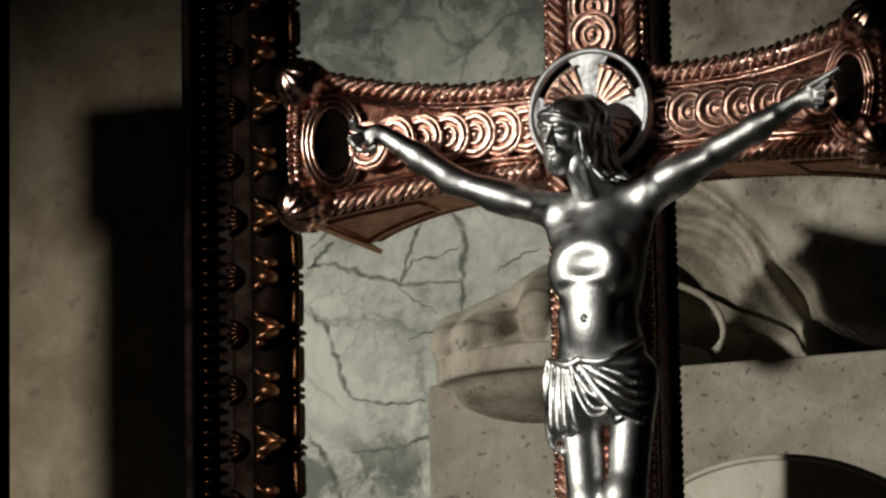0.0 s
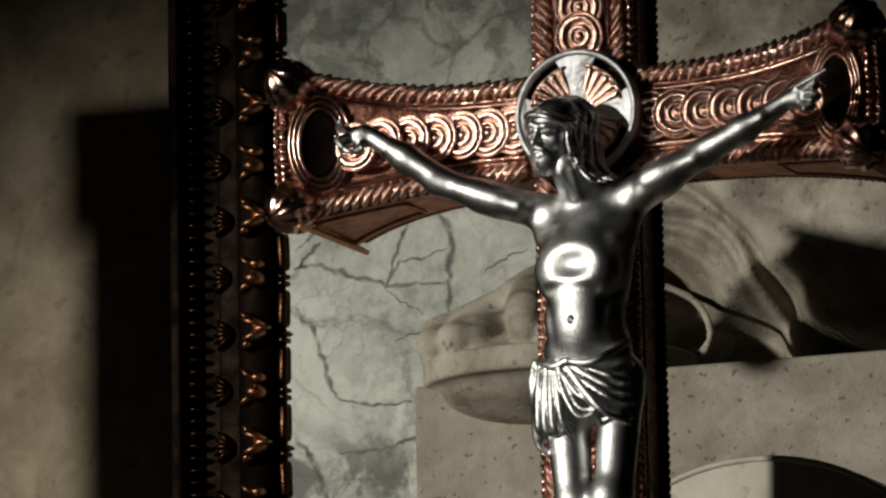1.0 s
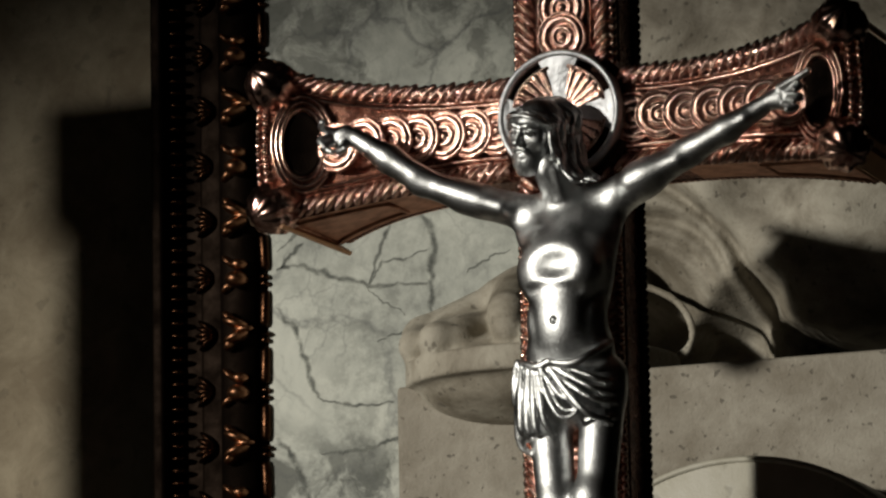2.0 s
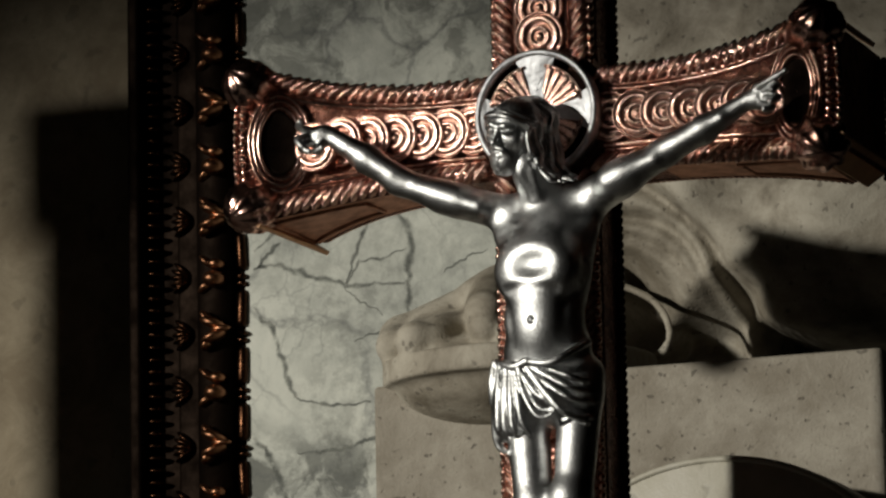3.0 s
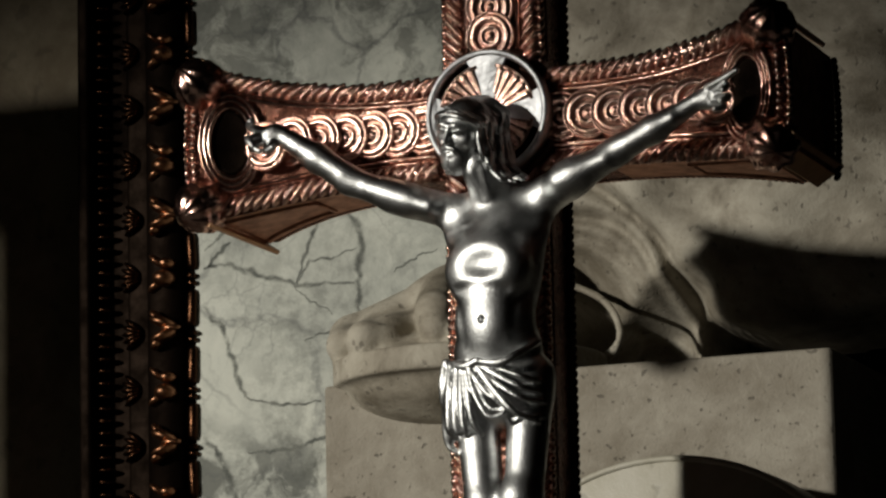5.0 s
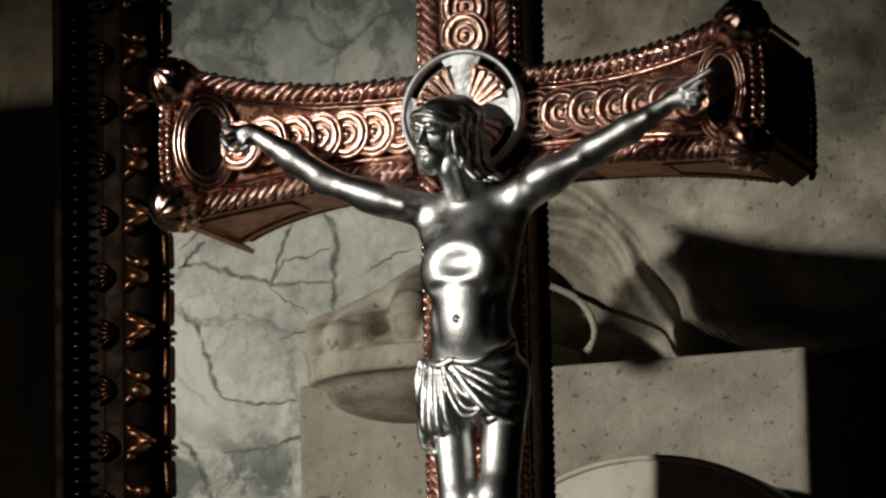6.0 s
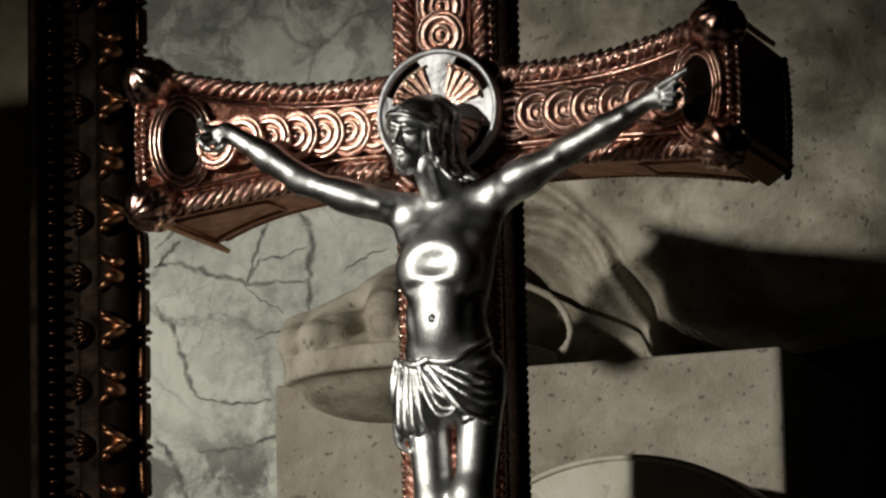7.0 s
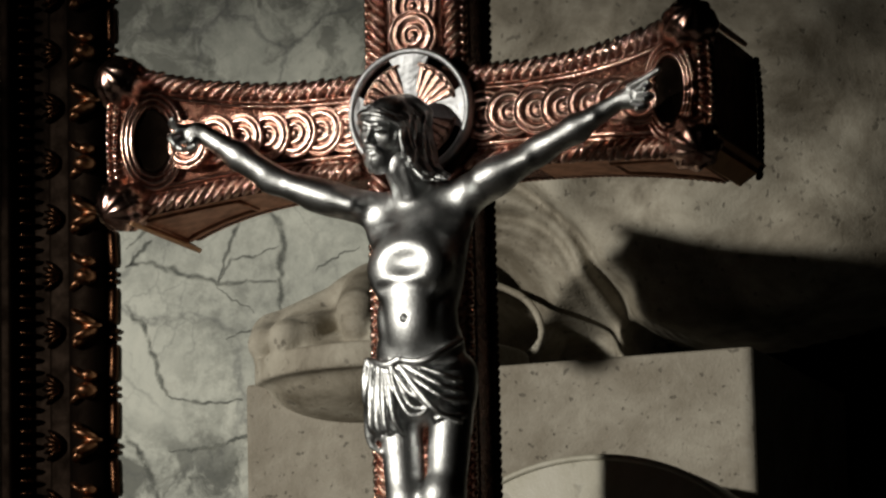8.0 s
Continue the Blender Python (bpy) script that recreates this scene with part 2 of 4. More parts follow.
class Clay:
    """A block of cells that hold the distance to a growing form."""

    def __init__(self, lo, hi, cell):
        self.cell = cell
        self.lo = np.array(lo, dtype=np.float32)
        n = np.ceil((np.array(hi) - self.lo) / cell).astype(int) + 1
        self.f = np.full(n, 0.05, dtype=np.float32)
        self.ax = [self.lo[i] + cell * np.arange(n[i], dtype=np.float32) for i in range(3)]

    def window(self, lo, hi):
        s, p = [], []
        for i in range(3):
            a = int(max(0, np.floor((lo[i] - self.lo[i]) / self.cell)))
            b = int(min(len(self.ax[i]), np.ceil((hi[i] - self.lo[i]) / self.cell) + 1))
            s.append(slice(a, max(a, b)))
            shape = [1, 1, 1]
            shape[i] = -1
            p.append(self.ax[i][s[i]].reshape(shape))
        return tuple(s), p

    def blend(self, s, d, k, cut):
        f = self.f[s]
        if cut:
            h = np.clip(0.5 - 0.5 * (f + d) / k, 0, 1)
            self.f[s] = f + (-d - f) * h + k * h * (1 - h)
        else:
            h = np.clip(0.5 + 0.5 * (f - d) / k, 0, 1)
            self.f[s] = f + (d - f) * h - k * h * (1 - h)

    def rod(self, a, b, ra, rb=None, k=0.006, cut=False):
        """A rod with round ends and two radii."""
        rb = ra if rb is None else rb
        a, b = np.array(a, dtype=np.float32), np.array(b, dtype=np.float32)
        r = max(ra, rb) + 2 * k + 2 * self.cell
        s, (x, y, z) = self.window(np.minimum(a, b) - r, np.maximum(a, b) + r)
        v = b - a
        t = np.clip(((x - a[0]) * v[0] + (y - a[1]) * v[1] + (z - a[2]) * v[2]) / max(float(v @ v), 1e-9), 0, 1)
        d = np.sqrt((x - a[0] - t * v[0]) ** 2 + (y - a[1] - t * v[1]) ** 2 + (z - a[2] - t * v[2]) ** 2) - (ra + (rb - ra) * t)
        self.blend(s, d, k, cut)

    def path(self, pts, radii, k=0.003, cut=False):
        """A bent rod along a smooth curve through the points."""
        if not hasattr(radii, "__len__"):
            radii = [radii] * len(pts)
        p = [Vector(q) for q in pts]
        n = len(p)
        fine, wide = [], []
        for i in range(n - 1):
            a, b, c, d = p[max(i - 1, 0)], p[i], p[i + 1], p[min(i + 2, n - 1)]
            for s in range(4):
                t = s / 4
                fine.append(0.5 * (2 * b + (c - a) * t + (2 * a - 5 * b + 4 * c - d) * t * t + (3 * b - a - 3 * c + d) * t ** 3))
                wide.append(radii[i] + (radii[i + 1] - radii[i]) * t)
        pts, radii = np.array([tuple(q) for q in fine + [p[-1]]], dtype=np.float32), wide + [radii[-1]]
        r = max(radii) + 2 * k + 2 * self.cell
        s, (x, y, z) = self.window(pts.min(0) - r, pts.max(0) + r)
        best = None
        for a, b, ra, rb in zip(pts, pts[1:], radii, radii[1:]):
            v = b - a
            t = np.clip(((x - a[0]) * v[0] + (y - a[1]) * v[1] + (z - a[2]) * v[2]) / max(float(v @ v), 1e-9), 0, 1)
            d = np.sqrt((x - a[0] - t * v[0]) ** 2 + (y - a[1] - t * v[1]) ** 2 + (z - a[2] - t * v[2]) ** 2) - (ra + (rb - ra) * t)
            best = d if best is None else np.minimum(best, d)
        self.blend(s, best, k, cut)

    def egg(self, c, r, turn=(0, 0, 0), k=0.006, cut=False):
        """An ellipsoid with half axes r, turned by degrees."""
        c = np.array(c, dtype=np.float32)
        big = max(r) + 2 * k + 2 * self.cell
        s, (x, y, z) = self.window(c - big, c + big)
        m = np.array(Euler([radians(q) for q in turn]).to_matrix().inverted())
        q = [m[i][0] * (x - c[0]) + m[i][1] * (y - c[1]) + m[i][2] * (z - c[2]) for i in range(3)]
        k0 = np.sqrt(sum((q[i] / r[i]) ** 2 for i in range(3)))
        k1 = np.sqrt(sum((q[i] / r[i] ** 2) ** 2 for i in range(3))) + 1e-9
        self.blend(s, np.where(k0 < 1e-3, -min(r), k0 * (k0 - 1) / k1), k, cut)

    def front(self, x, z):
        """The depth at which the form begins, seen straight on at x, z."""
        i, k = [int(round((v - self.lo[a]) / self.cell)) for v, a in ((x, 0), (z, 2))]
        solid = self.f[i, :, k] < 0
        return float(self.ax[1][np.argmax(solid)]) if solid.any() else 0.30

    def groove(self, pts, r, deep, k, raised=False):
        """A furrow (or a raised fold) that follows the face of the form."""
        line = [(p[0], self.front(p[0], p[2]) + (deep if raised else deep - r), p[2]) for p in pts]
        self.path(line, r, k, not raised)

    def drum(self, c, rx, ry, h, k=0.004):
        """An upright oval drum with half height h."""
        big = max(rx, ry) + 2 * k
        s, (x, y, z) = self.window([c[0] - big, c[1] - big, c[2] - h - 2 * k], [c[0] + big, c[1] + big, c[2] + h + 2 * k])
        flat = (np.sqrt(((x - c[0]) / rx) ** 2 + ((y - c[1]) / ry) ** 2) - 1) * min(rx, ry)
        self.blend(s, np.maximum(flat, np.abs(z - c[2]) - h), k, False)

    def relief(self, depth, limits, k=0.004):
        """A carved face: solid behind the depth given over x and z, inside its limits."""
        (x0, x1), y1, (z0, z1) = limits
        s, (x, y, z) = self.window((x0 - 0.02, self.lo[1], z0 - 0.02), (x1 + 0.02, y1 + 0.02, z1 + 0.02))
        face = depth(x, z)
        for _ in range(3):
            for axis in (0, 2):
                face = 0.5 * face + 0.25 * (np.roll(face, 1, axis) + np.roll(face, -1, axis))
        d = np.maximum.reduce(np.broadcast_arrays((face - y) * 0.6, y - y1, x - x1, x0 - x, z - z1, z0 - z))
        self.blend(s, d.astype(np.float32), k, False)

    def mesh(self, bm_name, material, parent=None, label="", smooth_steps=1):
        f = self.f
        inside = f < 0
        n = np.array(f.shape)
        cells = np.zeros(n - 1, dtype=np.int8)
        for dx in (0, 1):
            for dy in (0, 1):
                for dz in (0, 1):
                    cells += inside[dx:n[0] - 1 + dx, dy:n[1] - 1 + dy, dz:n[2] - 1 + dz]
        act = np.argwhere((cells > 0) & (cells < 8))
        ident = np.full(n - 1, -1, dtype=np.int32)
        ident[tuple(act.T)] = np.arange(len(act))
        total, count = np.zeros((len(act), 3)), np.zeros(len(act))
        corners = [np.array((i, j, k)) for i in (0, 1) for j in (0, 1) for k in (0, 1)]
        for a in corners:
            for axis in range(3):
                if a[axis]:
                    continue
                b = a.copy()
                b[axis] = 1
                fa, fb = f[tuple((act + a).T)], f[tuple((act + b).T)]
                hit = (fa < 0) != (fb < 0)
                t = np.where(hit, fa / np.where(hit, fa - fb, 1), 0)
                total += np.where(hit[:, None], a + t[:, None] * (b - a), 0)
                count += hit
        pts = self.lo + self.cell * (act + total / count[:, None])
        quads = []
        for axis in range(3):
            o1, o2 = [np.eye(3, dtype=int)[i] for i in ((1, 2), (2, 0), (0, 1))[axis]]
            lo_s = [slice(1, n[i] - 1) for i in range(3)]
            hi_s = list(lo_s)
            lo_s[axis], hi_s[axis] = slice(0, n[axis] - 1), slice(1, n[axis])
            a, b = inside[tuple(lo_s)], inside[tuple(hi_s)]
            e = np.argwhere(a != b) + np.array([0 if i == axis else 1 for i in range(3)])
            flip = b[tuple((e - np.array([0 if i == axis else 1 for i in range(3)])).T)]
            q = np.stack([ident[tuple((e - o).T)] for o in (o1 + o2, o2, 0 * o1, o1)], 1)
            q[flip] = q[flip][:, ::-1]
            quads.append(q)
        quads = np.concatenate(quads)
        quads = quads[(quads >= 0).all(1)]
        for _ in range(smooth_steps):
            acc, cnt = np.zeros_like(pts), np.zeros(len(pts))
            for i in range(4):
                for j in ((i + 1) % 4, (i + 3) % 4):
                    np.add.at(acc, quads[:, i], pts[quads[:, j]])
                    np.add.at(cnt, quads[:, i], 1)
            pts = 0.5 * pts + 0.5 * acc / np.maximum(cnt, 1)[:, None]
        me = bpy.data.meshes.new(bm_name)
        me.from_pydata(pts.tolist(), [], quads.tolist())
        me.polygons.foreach_set("use_smooth", [True] * len(me.polygons))
        me.materials.append(material)
        ob = new(bm_name, me)
        ob.parent = parent
        if label:
            tagged(ob, label)
        return ob


# ---- the setting ----
ZC = 2.259  # height of the middle of the cross
# scaled about the camera's eye: the monument sits farther back, its view unchanged
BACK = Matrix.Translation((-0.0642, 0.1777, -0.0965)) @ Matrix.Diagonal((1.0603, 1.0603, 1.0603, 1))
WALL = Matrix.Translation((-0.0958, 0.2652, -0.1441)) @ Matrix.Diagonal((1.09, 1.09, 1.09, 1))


def setting(name, lo, hi, material, label, category, bevel=0.0, back=False):
    bm = bmesh.new()
    box(bm, lo, hi, bevel)
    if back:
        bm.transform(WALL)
    return tagged(link_mesh(name, bm, material, smooth=False), label, category, kind="structure")


setting("floor", (-6, -8, -0.1), (6, 2.6, 0.0), PLASTER, "dark stone church floor", "floor")
setting("ceiling", (-6, -8, 7.0), (6, 2.6, 7.2), PLASTER, "dark plaster church ceiling", "ceiling")
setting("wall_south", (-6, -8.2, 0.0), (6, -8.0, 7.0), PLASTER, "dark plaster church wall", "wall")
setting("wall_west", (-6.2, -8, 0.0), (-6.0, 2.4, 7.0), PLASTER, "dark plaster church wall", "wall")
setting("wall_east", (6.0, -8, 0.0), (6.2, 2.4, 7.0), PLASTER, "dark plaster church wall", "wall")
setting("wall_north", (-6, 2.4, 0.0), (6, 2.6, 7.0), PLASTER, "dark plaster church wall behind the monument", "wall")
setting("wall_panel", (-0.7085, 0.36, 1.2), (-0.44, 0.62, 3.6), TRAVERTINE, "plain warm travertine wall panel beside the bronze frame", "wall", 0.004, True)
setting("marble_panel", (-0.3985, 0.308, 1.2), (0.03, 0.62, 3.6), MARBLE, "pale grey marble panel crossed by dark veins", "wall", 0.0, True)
# Ledges out of view, darkened so little light bounces up into the shadows.
setting("ledge", (-1.3, -0.45, 1.66), (1.3, 0.285, 1.80), PLASTER, "unseen ledge under the cross, darkened to cut bounced light", "ledge", 0.006)
setting("rear_ledge", (-1.3, 0.287, 1.66), (1.3, 0.99, 1.8125), PLASTER, "unseen ledge under the pedestal, darkened to cut bounced light", "ledge", 0.006)
setting("ledge_support", (-1.25, -0.35, 0.0), (1.25, 0.99, 1.66), PLASTER, "unseen wall under the ledge, darkened to cut bounced light", "wall", 0.006)

# ---- bronze frame moulding ----
frame_thing = empty("bronze_frame", "dark bronze frame moulding with lighter leaf ornament beside the marble", "frame")
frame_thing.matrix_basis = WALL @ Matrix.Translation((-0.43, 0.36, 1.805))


def strip(lo_x, hi_x, y0, y1, round_=0.003):
    bm = bmesh.new()
    box(bm, (lo_x, y0, 1.805), (hi_x, y1, 2.75), round_)
    return bm


FI = Matrix.Translation((0.43, -0.36, -1.805))
part("backing", strip(-0.503, -0.397, 0.314, 0.356), SHADE_BLACK, frame_thing, where=FI)
part("outer_fillet", strip(-0.5015, -0.4905, 0.29, 0.314), SHADE_BLACK, frame_thing, where=FI)
part("inner_fillet", strip(-0.4005, -0.3975, 0.309, 0.314, 0.001), SHADE_BLACK, frame_thing, where=FI)
part("hollow_moulding", strip(-0.462, -0.436, 0.305, 0.314, 0.004), SHADE_BLACK, frame_thing, where=FI)
STEP = 0.0492
bm = bmesh.new()
tube(bm, [(-0.427, 0.318, 1.805), (-0.427, 0.318, 2.75)], 0.0205, 20)
part("ovolo", bm, SHADE_BLACK, frame_thing, where=FI)
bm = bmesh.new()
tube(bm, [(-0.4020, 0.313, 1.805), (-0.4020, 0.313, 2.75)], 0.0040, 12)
part("astragal", bm, SHADE_BLACK, frame_thing, where=FI)


def leaf_pair():
    """A leaf of two swelling lobes that meet in a point, with a rib between."""
    bm = bmesh.new()
    for s in (1, -1):
        blob(bm, pose(-0.003, -0.003, s * 0.0078, 0, s * 24, 0) @ Matrix.Diagonal((0.0140, 0.0115, 0.0062, 1)), 16, 10)
        blob(bm, pose(-0.010, -0.002, s * 0.0150, 0, s * 48, 0) @ Matrix.Diagonal((0.0085, 0.0085, 0.0042, 1)), 12, 8)
    blob(bm, pose(0.006, -0.006, 0.0) @ Matrix.Diagonal((0.0110, 0.006, 0.0034, 1)), 12, 8)
    bm.transform(Matrix.Diagonal((0.88, 0.95, 0.80, 1)))
    return bm


def bud_drop():
    """A drop-shaped bud under a smaller round one, in a low calyx."""
    bm = bmesh.new()
    blob(bm, pose(0.000, -0.004, -0.0052) @ Matrix.Diagonal((0.0098, 0.0115, 0.0074, 1)), 14, 10)
    blob(bm, pose(0.0008, -0.002, 0.0078) @ Matrix.Diagonal((0.0078, 0.0085, 0.0050, 1)), 14, 10)
    for s in (1, -1):
        blob(bm, pose(-0.010, 0.001, s * 0.011, 0, s * 40, 0) @ Matrix.Diagonal((0.0085, 0.007, 0.0032, 1)), 10, 8)
    return bm


def shell():
    """A ribbed leaf of five fingers that point to the left."""
    bm = bmesh.new()
    for i in range(5):
        a = (i - 2) * 19
        blob(bm, pose(-0.008 * math.cos(radians(a)), 0, 0.012 * math.sin(radians(a)), 0, a, 0) @ Matrix.Diagonal((0.010, 0.0065, 0.0026, 1)), 10, 7)
    return bm


def row_of(name, bm, material, x, y, z0, step, count, label=""):
    first = part(name, bm, material, frame_thing, label, where=FI @ pose(x, y, z0))
    for i in range(1, count):
        ob = shared(name, first.data, frame_thing, FI @ pose(x, y, z0 + i * step, random.uniform(-3, 3), random.uniform(-3, 3), random.uniform(-4, 4)))
        if label:
            tagged(ob, label)


row_of("leaf", leaf_pair(), BRONZE_LIT, -0.4190, 0.294, 1.886, 2 * STEP, 9, "bronze leaf, lightened for its glints")
row_of("bud", bud_drop(), BRONZE_LIT, -0.4205, 0.296, 1.886 + STEP, 2 * STEP, 8, "bronze bud, lightened for its glints")
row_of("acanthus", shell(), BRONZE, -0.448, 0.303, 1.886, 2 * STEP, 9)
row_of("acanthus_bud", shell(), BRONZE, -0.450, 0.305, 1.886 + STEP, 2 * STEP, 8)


def bead_rod():
    bm = bmesh.new()
    lathe(bm, [(0.0005, -0.0165), (0.0035, -0.0155), (0.0046, -0.012), (0.0046, 0.012), (0.0035, 0.0155), (0.0005, 0.0165)], 12)
    return bm


def reel():
    bm = bmesh.new()
    lathe(bm, [(0.0005, -0.0026), (0.0042, -0.0018), (0.005, 0), (0.0042, 0.0018), (0.0005, 0.0026)], 12)
    return bm


def tick():
    bm = bmesh.new()
    blob(bm, Matrix.Diagonal((0.0085, 0.007, 0.0026, 1)), 10, 6)
    return bm


row_of("long_bead", bead_rod(), BRONZE, -0.4010, 0.306, 1.905, STEP, 17)
row_of("reel", reel(), BRONZE, -0.4010, 0.306, 1.9265, STEP, 17)
row_of("reel", reel(), BRONZE, -0.4010, 0.306, 1.9325, STEP, 17)
row_of("tongue", tick(), BRONZE, -0.4835, 0.305, 1.872, STEP / 4.6, 80)

# ---- limestone pedestal block ----
bm = bmesh.new()
box(bm, (-0.2035, 0.12, 1.8005), (0.2145, 0.40, 2.0935), 0.004, 3)
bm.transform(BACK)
tagged(link_mesh("pedestal_block", bm, LIME, smooth=False), "pitted pale limestone pedestal block under the statue", "pedestal")

# ---- half-dark round shield ----
bm = bmesh.new()
rows = []
for y, k in ((0.05, 1.0), (-0.004, 1.0), (-0.008, 0.985), (-0.010, 0.95), (-0.0115, 0.5), (-0.012, 0.02)):
    rows.append([Vector((0.0590 + k * 0.1480 * math.sin(a), 0.192 + y, 1.914 + k * 0.1135 * math.cos(a))) for a in [2 * math.pi * i / 72 for i in range(72)]])
grid_faces(bm, rows, closed_u=True)
shield = tagged(link_mesh("stone_shield", bm, SHIELD_LIGHT), "round cream marble shield with faint brown veins", "shield")

bm = bmesh.new()
tube(bm, [(0.0590 + 0.1455 * math.sin(a), 0.183, 1.914 + 0.1110 * math.cos(a)) for a in [2 * math.pi * i / 72 for i in range(72)]], 0.0028, 8, closed=True)
part("rim", bm, SHIELD_LIGHT, shield, "thin raised cream rim")

# ---- carved stone statue: robe and sandalled foot ----
clay = Clay((-0.24, 0.03, 2.02), (0.36, 0.42, 2.60), 0.0025)
# sandal sole, tapering under its edge
clay.egg((-0.093, 0.163, 2.094), (0.104, 0.094, 0.043), (0, 0, 0), 0.004)
clay.drum((-0.094, 0.160, 2.1015), 0.110, 0.102, 0.0100, 0.009)
# toes and instep
clay.rod((-0.1860, 0.1200, 2.1246), (-0.1972, 0.1600, 2.1366), 0.014, 0.0155, 0.005)
clay.rod((-0.1563, 0.0920, 2.1229), (-0.1712, 0.1500, 2.1341), 0.0155, 0.017, 0.004)
clay.rod((-0.1418, 0.1000, 2.1230), (-0.1571, 0.1700, 2.1432), 0.013, 0.020, 0.008)
clay.rod((-0.1923, 0.1600, 2.1399), (-0.1539, 0.2000, 2.1557), 0.016, 0.026, 0.010)
clay.rod((-0.1580, 0.1600, 2.1419), (-0.1167, 0.1800, 2.1646), 0.022, 0.026, 0.012)
clay.rod((-0.1429, 0.1150, 2.1288), (-0.1275, 0.1500, 2.1358), 0.016, 0.018, 0.008)
clay.rod((-0.0936, 0.0850, 2.1262), (-0.0983, 0.0980, 2.1409), 0.0135, 0.0150, 0.003)
clay.rod((-0.0983, 0.0980, 2.1409), (-0.1140, 0.1600, 2.1591), 0.015, 0.024, 0.008)
clay.rod((-0.0739, 0.0900, 2.1209), (-0.0874, 0.1400, 2.1472), 0.014, 0.018, 0.004)
clay.rod((-0.1227, 0.1700, 2.1590), (-0.0964, 0.2250, 2.1884), 0.024, 0.030, 0.012)
# hidden stub of leg, added to shade the hollow by the ankle
clay.rod((-0.0961, 0.2600, 2.1188), (-0.0974, 0.2800, 2.1640), 0.032, 0.030, 0.01)
# the robe: a great hanging mass, and folds that sweep in arcs round the ankle


def bow(t):
    """How far a quarter-round edge falls away: 1 at its rim, 0 once over it."""
    return 1 - np.sqrt(np.maximum(1 - (1 - np.clip(t, 0, 1)) ** 2, 0))


def robe_depth(x, z):
    r = np.hypot(x + 0.0526, z - 2.1194)
    a = np.degrees(np.arctan2(z - 2.1194, x + 0.0526))
    inner = np.interp(a, (0, 10, 25, 40, 58, 76, 110), (0.103, 0.098, 0.089, 0.087, 0.088, 0.093, 0.100))
    first = np.interp(a, (25, 40, 58, 76, 110), (0.096, 0.097, 0.102, 0.105, 0.107))
    second = np.interp(a, (25, 34, 40, 53, 67, 85, 110), (0.099, 0.102, 0.108, 0.1175, 0.122, 0.1175, 0.115))
    outer = np.interp(a, (10, 20, 34, 43, 54, 66, 77, 90, 110), (0.116, 0.121, 0.125, 0.130, 0.1345, 0.141, 0.1495, 0.160, 0.175))
    d = 0.262 + 0.026 * np.clip((inner - r) / 0.03, 0, 1) + 0 * r
    for lo, hi, top, deep in ((inner, first, 0.252, 0.012), (first, second, 0.246, 0.016), (second, outer, 0.240, 0.026)):
        t = np.clip((r - lo) / np.maximum(hi - lo, 0.002), 0, 1)
        d = np.where((r >= lo) & (r < hi), top + deep * (1 - np.sin(np.pi * t ** 0.85) ** 0.7), d)
    # the folds die away below, towards the ankle
    d = d + 0.06 * np.clip((37 - a) / 20, 0, 1) * (r < outer)
    mass = 0.228 + 0.028 * bow((r - outer) / 0.016) + 1.5 * np.maximum(x - 0.13, 0) ** 2 + 0.036 * np.clip((2.190 - z) / 0.020, 0, 1) * np.clip((0.100 - x) / 0.03, 0, 1)
    mass = mass - 0.006 * np.exp(-((x - 0.052 - 0.55 * (z - 2.30)) / 0.022) ** 2) + 0.0035 * np.sin(58 * (x * 0.85 - z * 0.55)) + 0.0016 * np.sin(131 * (x * 0.6 + z * 0.8))
    low = np.interp(x, (0.02, 0.031, 0.0446, 0.0729, 0.12, 0.1669, 0.2136, 0.2451, 0.3013, 0.36), (2.184, 2.174, 2.160, 2.140, 2.1285, 2.1325, 2.1393, 2.1446, 2.1558, 2.166))
    mass = mass + 0.050 * bow((z - low) / 0.045) + np.where(z < low, 0.30, 0.0)
    d = np.where(r >= outer, mass, d)
    return d + 0.10 * bow((x + 0.064) / 0.022)


clay.rod((-0.100, 0.235, 2.160), (-0.035, 0.320, 2.150), 0.030, 0.034, 0.010)
clay.relief(robe_depth, ((-0.064, 0.345), 0.41, (2.088, 2.585)))
# two straps that run down behind the heel
clay.path([(-0.0332, 0.2480, 2.2040), (0.0018, 0.2460, 2.1825), (0.0274, 0.2380, 2.1580), (0.0419, 0.2220, 2.1385), (0.0575, 0.2080, 2.1213), (0.0690, 0.2050, 2.1040)], [0.0050, 0.0056, 0.0050, 0.0050, 0.0060, 0.0105], 0.003)
clay.path([(-0.0459, 0.2600, 2.1854), (-0.0178, 0.2560, 2.1716), (-0.0005, 0.2450, 2.1548), (0.0103, 0.2280, 2.1344), (0.0088, 0.2190, 2.1216), (-0.0005, 0.2220, 2.1150)], [0.0032, 0.0034, 0.0034, 0.0034, 0.0036, 0.0050], 0.002)
statue = tagged(clay.mesh("stone_statue", ROBE), "carved pale stone statue with heavy robe folds and sandalled foot", "statue")
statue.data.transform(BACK)


